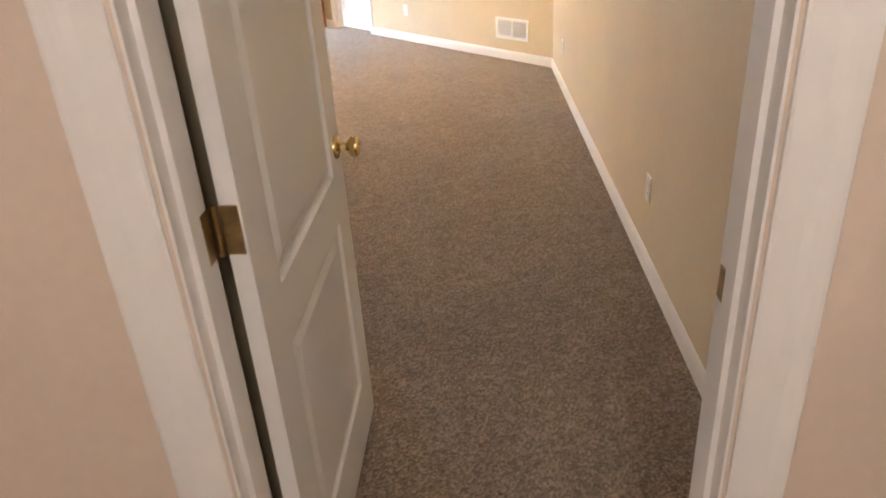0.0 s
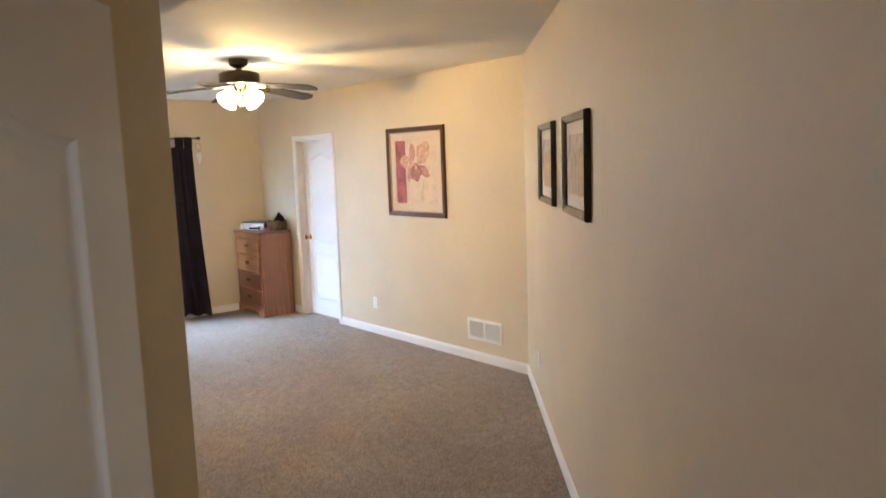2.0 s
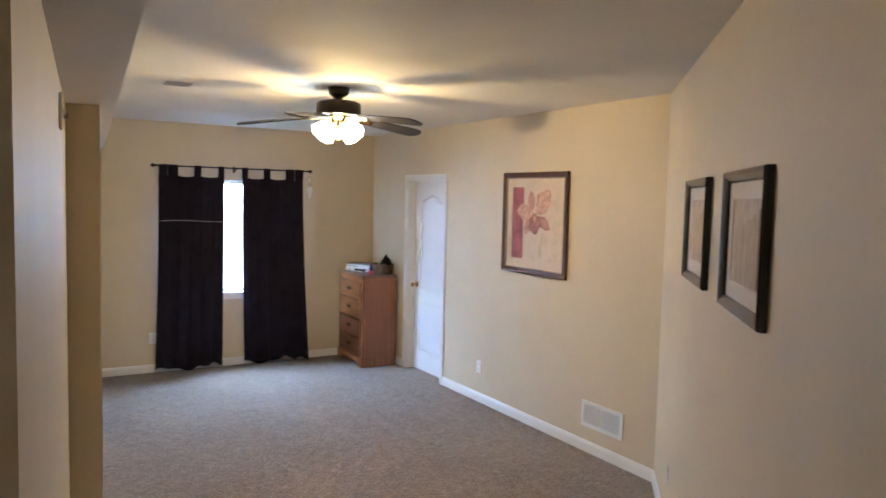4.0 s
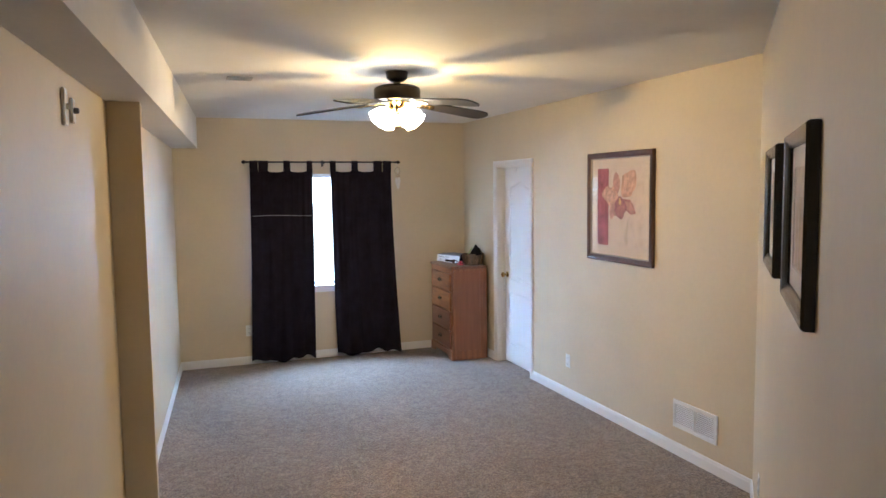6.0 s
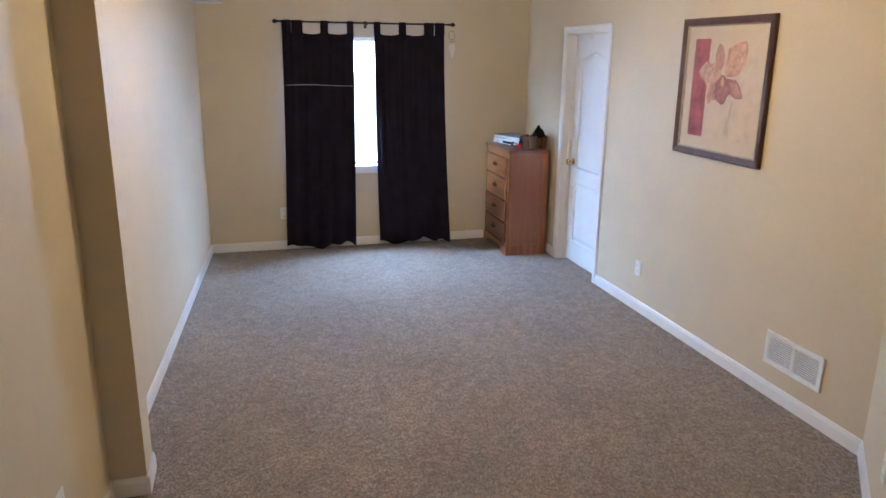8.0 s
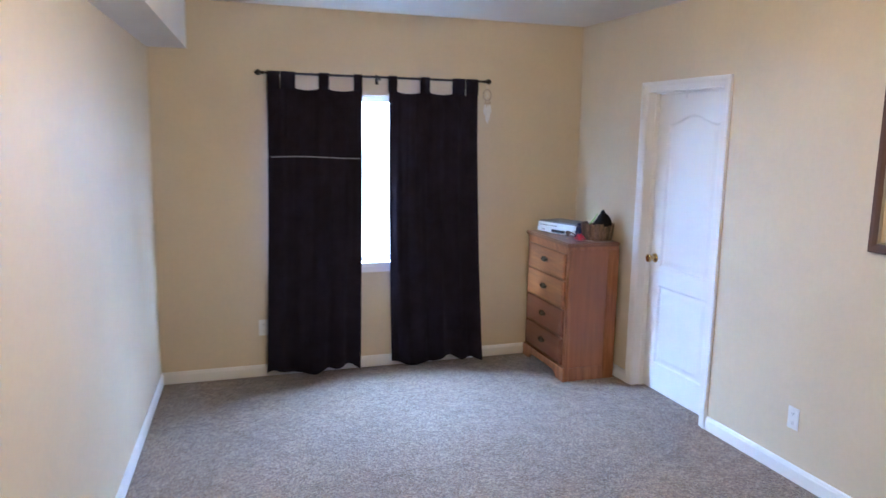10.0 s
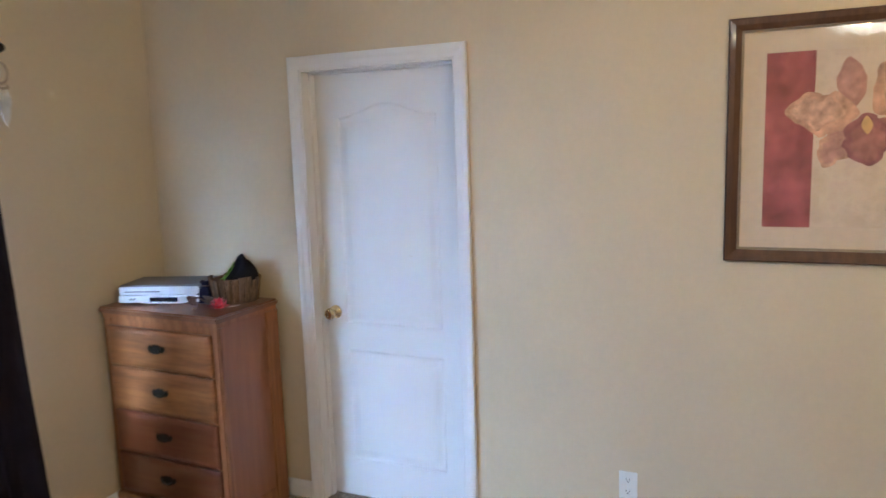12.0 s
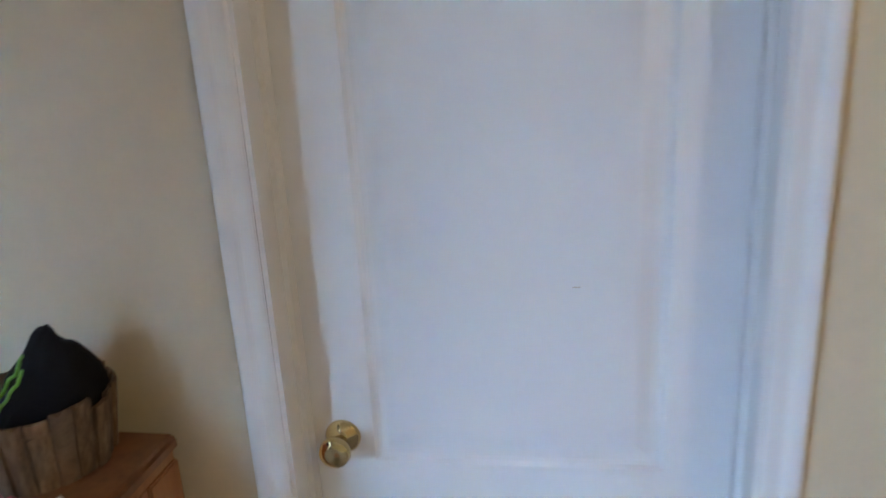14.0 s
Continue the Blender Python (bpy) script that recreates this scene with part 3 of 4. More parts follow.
        for a, b in zip(rings, rings[1:]):
            for k in range(seg):
                bm.faces.new((a[k], a[(k + 1) % seg], b[(k + 1) % seg], b[k]))
        sh = part("shade", bm, M_SHADE, fan, "lit frosted glass tulip shade", True)
        sh.visible_shadow = False
        bm = bmesh.new()
        lathe(bm, [(0.002, -0.024), (0.011, -0.026), (0.013, -0.042), (0.021, -0.060), (0.020, -0.074), (0.010, -0.086), (0.002, -0.088)], 16, lean)
        bulb = part("bulb", bm, M_BULB, fan, "lit bulb", True)
        bulb.visible_shadow = False
        p = Matrix.Translation((x, y, CEIL)) @ m @ Vector((0.036, 0, -0.312))
        lamp("fan_bulb_light", "POINT", Matrix.Translation(p), FAN_W, WARM, 0.014)
    for i, (dx, ln) in enumerate(((0.055, 0.12), (-0.055, 0.10))):
        bm = bmesh.new()
        tube(bm, [(dx, 0.05, -0.20), (dx, 0.052, -0.20 - ln)], 0.0015, 6)
        lathe(bm, [(0.001, -0.008), (0.006, -0.004), (0.005, 0.010), (0.001, 0.014)], 10, Matrix.Translation((dx, 0.052, -0.205 - ln)))
        part("pull_chain", bm, M_BRASS, fan, "brass pull chain")
    return fan


ceiling_fan(-1.79, -3.27)


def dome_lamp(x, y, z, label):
    d = thing("added_hall_light", Matrix.Translation((x, y, z)), label, "ceiling light")
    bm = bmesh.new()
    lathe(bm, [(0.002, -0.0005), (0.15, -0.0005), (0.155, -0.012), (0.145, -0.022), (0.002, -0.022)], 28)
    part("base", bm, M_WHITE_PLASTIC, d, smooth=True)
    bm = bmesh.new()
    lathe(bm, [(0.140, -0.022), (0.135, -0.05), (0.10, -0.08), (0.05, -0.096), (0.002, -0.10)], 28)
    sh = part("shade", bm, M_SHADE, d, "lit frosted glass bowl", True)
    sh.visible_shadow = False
    lamp("hall_fill_light", "POINT", Matrix.Translation((x, y, z - 0.14)), HALL_W, (1.0, 0.92, 0.99), 0.09)


# out-of-view fixture added as fill; the hall's own source is unknown
dome_lamp(*uv(2.5, -10.7), CEIL, "unseen bowl ceiling light added to brighten the hall")


# ------------------------------------------------ curtains
ROD_Y, ROD_Z = -0.085, 2.122


def curtain_rod():
    rod = thing("curtain_rod", Matrix.Translation((-1.64, ROD_Y, ROD_Z)), "black iron curtain rod with ball finials", "curtain rod")
    m = Matrix.Rotation(radians(90), 4, "Y")
    bm = bmesh.new()
    lathe(bm, [(0.001, -0.79), (0.008, -0.79), (0.008, 0.79), (0.001, 0.79)], 14, m)
    part("pole", bm, M_BLACK_IRON, rod, smooth=True)
    for s in (-1, 1):
        bm = bmesh.new()
        lathe(bm, [(0.001, 0.785), (0.012, 0.787), (0.012, 0.797), (0.007, 0.802), (0.017, 0.812), (0.020, 0.824), (0.015, 0.836), (0.004, 0.846), (0.001, 0.850)], 18,
              Matrix.Rotation(radians(90 * s), 4, "Y"))
        part("finial", bm, M_BLACK_IRON, rod, smooth=True)
    for x in (-0.70, 0.0, 0.70):
        bm = bmesh.new()
        add_box(bm, x - 0.006, x + 0.006, -0.004, -ROD_Y - 0.001, -0.022, -0.012, 0.001)
        add_box(bm, x - 0.012, x + 0.012, -ROD_Y - 0.005, -ROD_Y - 0.001, -0.045, 0.02, 0.001)
        add_box(bm, x - 0.006, x + 0.006, -0.014, -0.009, -0.022, 0.004, 0.001)
        part("bracket", bm, M_BLACK_IRON, rod)


curtain_rod()


def curtain(x0, x1, b0, b1, tabs, phase, gap_line, label):
    cur = thing("curtain", Matrix.Translation(((x0 + x1) / 2, ROD_Y, 0.0)), label, "curtain", "window curtains")
    cx_ = (x0 + x1) / 2
    nx, nz = 90, 40
    z_low = 0.035

    def top_z(x):
        """Upper hem: level under a tab, sagging between two tabs."""
        for (a, b) in tabs:
            if a <= x <= b:
                return 2.050
        for (a, b), (c, d) in zip(tabs, tabs[1:]):
            if b < x < c:
                s = (x - b) / (c - b)
                return 2.030 - 0.014 * math.sin(math.pi * s) ** 0.6
        return 2.045

    bm = bmesh.new()
    grid = []
    for i in range(nx + 1):
        s = i / nx
        xt = x0 + (x1 - x0) * s
        row = []
        for j in range(nz + 1):
            k = j / nz
            z = top_z(xt) * (1 - k) + (z_low + 0.02 * math.sin(9 * s + phase) + 0.012 * math.sin(23 * s)) * k
            xa, xb = x0 + (b0 - x0) * k ** 1.6, x1 + (b1 - x1) * k ** 1.6
            x = xa + (xb - xa) * s
            fold = 0.020 * math.sin(2 * math.pi * 4.6 * s + phase + 0.9 * math.sin(1.7 * k + phase)) * (0.35 + 0.65 * k)
            fold += 0.005 * math.sin(2 * math.pi * 10.5 * s + 2.1 * phase + 1.5 * k) * (1 - 0.5 * k)
            fold += 0.008 * noise.noise(Vector((x * 5, z * 2.2, phase)))
            row.append(bm.verts.new((x - cx_, fold - 0.004, z)))
        grid.append(row)
    for i in range(nx):
        for j in range(nz):
            bm.faces.new((grid[i][j], grid[i + 1][j], grid[i + 1][j + 1], grid[i][j + 1]))
    panel = part("panel", bm, M_CURTAIN, cur, smooth=True)
    sol = panel.modifiers.new("thickness", "SOLIDIFY")
    sol.thickness, sol.offset = 0.003, 0
    for a, b in tabs:
        bm = bmesh.new()
        pts = [(-0.012, 2.022), (-0.014, 2.09), (-0.012, 2.127), (0.0, 2.1345), (0.012, 2.127), (0.013, 2.09), (0.010, 2.022)]
        prev = None
        for y, z in pts:
            cur_v = [bm.verts.new((a - cx_, y, z)), bm.verts.new((b - cx_, y, z))]
            if prev:
                bm.faces.new((prev[0], prev[1], cur_v[1], cur_v[0]))
            prev = cur_v
        tab = part("tab", bm, M_CURTAIN, cur, smooth=True)
        sol = tab.modifiers.new("thickness", "SOLIDIFY")
        sol.thickness, sol.offset = 0.003, 0
    # pale strip laid on the cloth in place of a tear-like gap line
    if gap_line:
        bm = bmesh.new()
        n = 40
        lo, hi = [], []
        for i in range(n + 1):
            s = 0.03 + 0.95 * i / n
            k = (2.07 - 1.565) / (2.07 - z_low)
            xa, xb = x0 + (b0 - x0) * k ** 1.6, x1 + (b1 - x1) * k ** 1.6
            m_ = (xa + xb) / 2
            x = m_ + (xa + (xb - xa) * s - m_)
            fold = 0.020 * math.sin(2 * math.pi * 4.6 * s + phase + 0.9 * math.sin(1.7 * k + phase)) * (0.35 + 0.65 * k)
            fold += 0.005 * math.sin(2 * math.pi * 10.5 * s + 2.1 * phase + 1.5 * k) * (1 - 0.5 * k)
            fold += 0.008 * noise.noise(Vector((x * 5, 1.565 * 2.2, phase)))
            z = 1.565 + 0.006 * math.sin(5 * s)
            lo.append(bm.verts.new((x - cx_, fold - 0.011, z - 0.004)))
            hi.append(bm.verts.new((x - cx_, fold - 0.011, z + 0.004)))
        for i in range(n):
            bm.faces.new((lo[i], lo[i + 1], hi[i + 1], hi[i]))
        st = part("gap_line", bm, M_GAP_LINE, cur, "pale strip standing for a gap line in the cloth")
        sol = st.modifiers.new("thickness", "SOLIDIFY")
        sol.thickness = 0.002
    return cur


curtain(-2.405, -1.765, -2.445, -1.78, [(-2.405, -2.325), (-2.318, -2.222), (-2.062, -1.995), (-1.820, -1.765)], 0.4, True, "black tab-top curtain panel with a pale gap line")
curtain(-1.572, -0.90, -1.535, -0.815, [(-1.572, -1.514), (-1.338, -1.273), (-1.095, -1.005), (-0.990, -0.902)], 2.3, False, "black tab-top curtain panel pushed to one side")


def hanging_charm(x, z):
    """Small ring charm with feathers on a cord."""
    ch = thing("dream_catcher", Matrix.Translation((x, ROD_Y, z)), "small white feathered hoop charm hanging from the rod", "ornament")
    bm = bmesh.new()
    tube(bm, [(-0.012, 0, 0.012), (-0.004, 0, -0.02), (0, 0, -0.045)], 0.0015, 6)
    part("cord", bm, M_FEATHER, ch)
    bm = bmesh.new()
    tube(bm, [(0.030 * math.cos(a), 0, -0.085 + 0.040 * math.sin(a)) for a in (2 * math.pi * i / 24 for i in range(25))], 0.004, 8)
    part("hoop", bm, plain("beige_hoop", (0.42, 0.34, 0.26), 0.7), ch, "beige wrapped hoop")
    bm = bmesh.new()
    for i in range(6):
        a = math.pi * i / 6
        tube(bm, [(0.029 * math.cos(a), 0, -0.085 + 0.039 * math.sin(a)), (-0.029 * math.cos(a), 0, -0.085 - 0.039 * math.sin(a))], 0.0008, 5)
    part("web", bm, M_FEATHER, ch)
    for dx, dz, ln, w in ((-0.014, -0.150, 0.085, 0.014), (0.006, -0.152, 0.140, 0.022), (0.022, -0.148, 0.080, 0.014)):
        bm = bmesh.new()
        out = [(0, 0), (w * 0.5, -ln * 0.25), (w, -ln * 0.55), (w * 0.7, -ln * 0.8), (0, -ln), (-w * 0.7, -ln * 0.8), (-w, -ln * 0.5), (-w * 0.5, -ln * 0.22)]
        prism(bm, out, -0.0015, 0.0015)
        bmesh.ops.transform(bm, matrix=Matrix.Translation((dx, 0, dz)) @ Matrix.Rotation(radians(90), 4, "X"), verts=bm.verts[:])
        part("feather", bm, M_FEATHER, ch, "white feather")
        bm = bmesh.new()
        lathe(bm, [(0.001, 0.009), (0.007, 0.006), (0.009, 0.0), (0.007, -0.006), (0.001, -0.009)], 12, Matrix.Translation((dx, 0, dz + 0.008)))
        tube(bm, [(dx, 0, dz + 0.012), (dx * 0.9, 0, -0.122)], 0.0012, 6)
        part("bead", bm, M_STEM, ch, "tan wooden bead on a thread", True)


hanging_charm(-0.826, ROD_Z - 0.01)


# ------------------------------------------------ dresser and what lies on it
def dresser():
    d = thing("dresser", Matrix.Translation((-0.412, -0.020, 0.0)) @ Matrix.Rotation(radians(-91.5), 4, "Z"), "honey pine four-drawer dresser with dark pulls", "dresser")
    W, D = 0.690, 0.392
    part("top", box(-0.014, W + 0.014, -0.020, D, 0.975, 1.004, 0.008), M_PINE_TOP, d, "honey pine top with rounded edge")
    bm = bmesh.new()
    prism(bm, [(0.0, -0.008), (W, -0.008), (W, D - 0.003), (0.0, D - 0.003)], 0.955, 0.9748)
    part("cornice", bm, M_PINE, d)
    for x0 in (0.0, W - 0.020):
        part("side_panel", box(x0, x0 + 0.020, 0.012, D - 0.002, 0.09, 0.9548, 0.002), M_PINE_SIDE, d)
    for xs in (-0.006, W - 0.006):
        for y0, y1 in ((0.0, 0.030), (D - 0.085, D)):
            part("stile", box(xs, xs + 0.012, y0, y1, 0.0005, 0.9547, 0.003), M_PINE, d)
        part("side_rail", box(xs, xs + 0.012, 0.031, D - 0.086, 0.0006, 0.10, 0.003), M_PINE, d)
    for x0 in (0.0065, W - 0.0465):
        part("front_stile", box(x0, x0 + 0.040, -0.002, 0.020, 0.10, 0.9546, 0.002), M_PINE, d)
    part("back_panel", box(0.02, W - 0.02, D - 0.012, D - 0.003, 0.05, 0.95), M_PINE_SIDE, d)
    for z, h in ((0.10, 0.022), (0.300, 0.022), (0.510, 0.022), (0.720, 0.022), (0.915, 0.0396)):
        part("front_rail", box(0.047, W - 0.047, 0.0, 0.02, z, z + h, 0.002), M_PINE, d)
    # plinth with a shaped lower edge
    bm = bmesh.new()
    out = [(-0.008, 0.0005), (0.10, 0.0005), (0.13, 0.030), (0.17, 0.045), (W - 0.17, 0.045), (W - 0.13, 0.030), (W - 0.10, 0.0005), (W + 0.008, 0.0005), (W + 0.008, 0.085), (W + 0.002, 0.098), (-0.002, 0.098), (-0.008, 0.085)]
    prism(bm, out, 0.0, 0.018)
    bmesh.ops.transform(bm, matrix=Matrix.Translation((0, 0.002, 0)) @ Matrix.Rotation(radians(90), 4, "X"), verts=bm.verts[:])
    part("plinth", bm, M_PINE, d)
    for z0, z1 in ((0.116, 0.306), (0.316, 0.516), (0.526, 0.726), (0.736, 0.921)):
        bm = bmesh.new()
        x0, x1 = 0.036, W - 0.036
        front = []
        for ins, y in ((0.0, -0.002), (0.0, -0.014), (0.006, -0.020), (0.022, -0.023), (0.026, -0.023)):
            front.append([bm.verts.new((x, y, z)) for x, z in ((x0 + ins, z0 + ins), (x1 - ins, z0 + ins), (x1 - ins, z1 - ins), (x0 + ins, z1 - ins))])
        for a, b in zip(front, front[1:]):
            for i in range(4):
                bm.faces.new((a[i], a[(i + 1) % 4], b[(i + 1) % 4], b[i]))
        bm.faces.new(front[0])
        bm.faces.new(front[-1])
        dr = part("drawer", bm, M_PINE_FRONT if z0 > 0.5 else M_PINE_LOW, d, "" if z0 > 0.5 else "redder pine drawer, darkened as if in shade")
        zc, xc = (z0 + z1) / 2 + 0.005, W * 0.50
        bm = bmesh.new()
        plate = [(-0.050, 0.004), (-0.040, 0.018), (-0.026, 0.012), (-0.012, 0.024), (0.0, 0.018), (0.012, 0.024), (0.026, 0.012), (0.040, 0.018), (0.050, 0.004), (0.036, -0.012), (0.018, -0.010), (0.0, -0.020), (-0.018, -0.010), (-0.036, -0.012)]
        prism(bm, plate, 0.0, 0.003)
        bmesh.ops.transform(bm, matrix=Matrix.Translation((xc, -0.0232, zc)) @ Matrix.Rotation(radians(90), 4, "X"), verts=bm.verts[:])
        tube(bm, [(xc - 0.034, -0.024, zc + 0.006), (xc - 0.034, -0.034, zc + 0.003), (xc - 0.024, -0.036, zc - 0.008), (xc, -0.036, zc - 0.012), (xc + 0.024, -0.036, zc - 0.008), (xc + 0.034, -0.034, zc + 0.003), (xc + 0.034, -0.024, zc + 0.006)], 0.0042, 8)
        part("drawer_pull", bm, M_BLACK_IRON, dr, "dark iron bat-wing pull", True)


def drawer_wood(name, k):
    """Pine with the grain running across the drawer front."""
    m, n, l, b = material(name)
    grain = noise_node(n, l, coords(n, l, (1.2, 14, 14)), 2.0, 8, 0.65)
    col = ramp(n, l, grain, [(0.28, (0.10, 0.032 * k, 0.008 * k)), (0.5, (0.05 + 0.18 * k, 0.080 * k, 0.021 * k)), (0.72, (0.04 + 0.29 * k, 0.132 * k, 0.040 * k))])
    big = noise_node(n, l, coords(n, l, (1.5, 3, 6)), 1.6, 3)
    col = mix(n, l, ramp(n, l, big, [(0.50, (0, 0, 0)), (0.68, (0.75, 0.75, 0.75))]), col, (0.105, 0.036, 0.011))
    l.new(col, b.inputs["Base Color"])
    b.inputs["Roughness"].default_value = 0.40
    b.inputs["Coat Weight"].default_value = 0.12
    bump(n, l, b, grain, 0.15, 0.001)
    return m


M_PINE_FRONT = drawer_wood("honey_pine_front", 1.0)
# low drawers: redder wood, with shade low on the front also in k
M_PINE_LOW = drawer_wood("reddish_pine_front_shaded", 0.36)
dresser()
DT = 1.0042


def disc_player():
    ang = math.degrees(math.atan2(-0.945, 0.327))
    p = thing("disc_player", Matrix.Translation((-0.365, -0.080, DT)) @ Matrix.Rotation(radians(ang), 4, "Z"), "silver disc player with a grey lid on the dresser", "disc player")
    L, D = 0.385, 0.235
    part("body", box(0.0, L, 0.006, D, 0.008, 0.066, 0.003), M_SILVER, p)
    part("lid", box(-0.002, L + 0.002, 0.004, D + 0.002, 0.0662, 0.088, 0.004), M_GREY_TOP, p, "dark grey metal lid")
    part("front_upper", box(0.0, L, -0.006, 0.0055, 0.046, 0.082, 0.004), M_SILVER, p)
    bm = bmesh.new()
    out = [(0.0, 0.010), (0.10, 0.010), (0.13, 0.004), (0.30, 0.004), (0.33, 0.010), (L, 0.010), (L, 0.042), (0.0, 0.042)]
    prism(bm, out, -0.0055, 0.010)
    bmesh.ops.transform(bm, matrix=Matrix.Rotation(radians(90), 4, "X"), verts=bm.verts[:])
    part("front_lower", bm, M_SILVER, p)
    part("display", box(0.15, 0.285, -0.0125, -0.0102, 0.012, 0.034, 0.001), M_SCREEN, p, "dark display window")
    part("tray_slot", box(0.03, 0.20, -0.0075, -0.0062, 0.058, 0.062), M_BLACK, p)
    for x in (0.06, 0.075, 0.34, 0.365):
        bm = bmesh.new()
        lathe(bm, [(0.001, 0), (0.005, 0), (0.0045, 0.003), (0.001, 0.0035)], 12, Matrix.Translation((x, -0.0102, 0.026)) @ Matrix.Rotation(radians(90), 4, "X"))
        part("button", bm, M_GREY_TOP, p, smooth=True)
    for x in (0.03, L - 0.03):
        for y in (0.03, D - 0.03):
            bm = bmesh.new()
            lathe(bm, [(0.001, 0), (0.012, 0), (0.012, 0.009), (0.001, 0.009)], 12, Matrix.Translation((x, y, 0)))
            part("foot", bm, M_BLACK, p)


disc_player()


def bark_basket(x, y):
    """Oval basket of upright bark strips with a dark inside."""
    b = thing("basket", Matrix.Translation((x, y, DT)), "round birch bark slat basket holding a black cap", "basket")
    n = 22
    for i in range(n):
        a0, a1 = 2 * math.pi * (i + 0.04) / n, 2 * math.pi * (i + 0.96) / n
        bm = bmesh.new()
        h = 0.098 + 0.026 * random.random()
        jut = 0.006 * random.random()
        t = 0.005 + 0.004 * random.random()
        lo, hi, lo2, hi2 = [], [], [], []
        for k in range(4):
            a = a0 + (a1 - a0) * k / 3
            bulge = 0.002 * math.sin(math.pi * k / 3)
            rb, rt = 0.098 + bulge + jut, 0.114 + bulge + jut
            lo.append(bm.verts.new((rb * math.cos(a), rb * math.sin(a), 0.001)))
            hi.append(bm.verts.new((rt * math.cos(a), rt * math.sin(a), h + 0.004 * math.sin(3 * k + i))))
            lo2.append(bm.verts.new(((rb - t) * math.cos(a), (rb - t) * math.sin(a), 0.001)))
            hi2.append(bm.verts.new(((rt - t) * math.cos(a), (rt - t) * math.sin(a), h)))
        for k in range(3):
            bm.faces.new((lo[k], lo[k + 1], hi[k + 1], hi[k]))
            bm.faces.new((lo2[k], hi2[k], hi2[k + 1], lo2[k + 1]))
            bm.faces.new((hi[k], hi[k + 1], hi2[k + 1], hi2[k]))
            bm.faces.new((lo[k], lo2[k], lo2[k + 1], lo[k + 1]))
        bm.faces.new((lo[0], hi[0], hi2[0], lo2[0]))
        bm.faces.new((lo[3], lo2[3], hi2[3], hi[3]))
        part("bark_strip", bm, M_BASKET if i % 7 else M_BASKET_D, b)
    bm = bmesh.new()
    lathe(bm, [(0.001, 0.001), (0.092, 0.001), (0.108, 0.096), (0.103, 0.096), (0.087, 0.008), (0.001, 0.008)], 30)
    part("lining", bm, M_BASKET_D, b, "dark bark lining")
    bm = bmesh.new()
    tube(bm, [((0.108 + 0.002 * math.sin(22 * a)) * math.cos(a), (0.108 + 0.002 * math.sin(22 * a)) * math.sin(a), 0.094 + 0.004 * math.sin(5 * a)) for a in (2 * math.pi * i / 66 for i in range(67))], 0.0035, 6)
    part("rim_band", bm, M_BASKET, b)


BX, BY = -0.130, -0.562
bark_basket(BX, BY)


CAP_LINE = ((-0.090, 0.0), (-0.066, 0.026), (-0.030, 0.078), (-0.004, 0.124), (0.008, 0.132), (0.018, 0.128), (0.024, 0.112), (0.052, 0.096), (0.068, 0.086), (0.073, 0.060), (0.078, 0.0))


def cap_height(x):
    for (xa, za), (xb, zb) in zip(CAP_LINE, CAP_LINE[1:]):
        if x <= xb:
            return za + (zb - za) * (x - xa) / (xb - xa)
    return 0.0


def black_cap(x, y, z):
    """Crumpled cap pushed into the basket, folded to a lopsided peak."""
    c = thing("cap", Matrix.Translation((x, y, z)) @ Matrix.Rotation(radians(-47), 4, "Z"), "crumpled black cloth cap with neon green cord", "cap")
    bm = bmesh.new()
    nx, ny = 34, 22
    grid = []
    for i in range(nx + 1):
        px = -0.090 + 0.168 * i / nx
        row = []
        half = 0.074 * math.sqrt(max(0.02, 1 - ((px + 0.006) / 0.09) ** 2))
        for j in range(ny + 1):
            t = -1 + 2 * j / ny
            py = half * t
            h = 0.92 * cap_height(px + 0.018 * t) * (1 - abs(t) ** 2.2) ** 0.75
            fold = 0.010 * noise.noise(Vector((px * 28, py * 28, 3.1))) + 0.005 * noise.noise(Vector((px * 70, py * 70, 1.7)))
            edge = min(1.0, 4 * (1 - abs(t))) * min(1.0, 5 * i / nx, 5 * (nx - i) / nx)
            row.append(bm.verts.new((px, py - 0.18 * h, max(h, 0.0) + fold * edge - 0.030 * (1 - edge))))
        grid.append(row)
    for i in range(nx):
        for j in range(ny):
            bm.faces.new((grid[i][j], grid[i + 1][j], grid[i + 1][j + 1], grid[i][j + 1]))
    rim = [grid[i][0] for i in range(nx + 1)] + [grid[nx][j] for j in range(1, ny + 1)] + [grid[i][ny] for i in range(nx - 1, -1, -1)] + [grid[0][j] for j in range(ny - 1, 0, -1)]
    bm.faces.new(list(reversed(rim)))
    part("crown", bm, M_CAP, c, smooth=True)
    for off, lift in ((0.0, 0.004), (-0.020, 0.003)):
        bm = bmesh.new()
        pts = []
        for i in range(14):
            px = -0.086 + 0.066 * i / 13 + off * 0.3
            h = 0.92 * cap_height(px + off * 0.25)
            pts.append((px - 0.006, off - 0.016 - 0.18 * h + 0.004 * math.sin(i * 1.1), h + lift + 0.003 * math.sin(i * 1.7 + off * 90)))
        tube(bm, pts, 0.0026, 6)
        part("cord", bm, M_GREEN, c, "neon green cord")


black_cap(BX + 0.022, BY - 0.020, DT + 0.094)


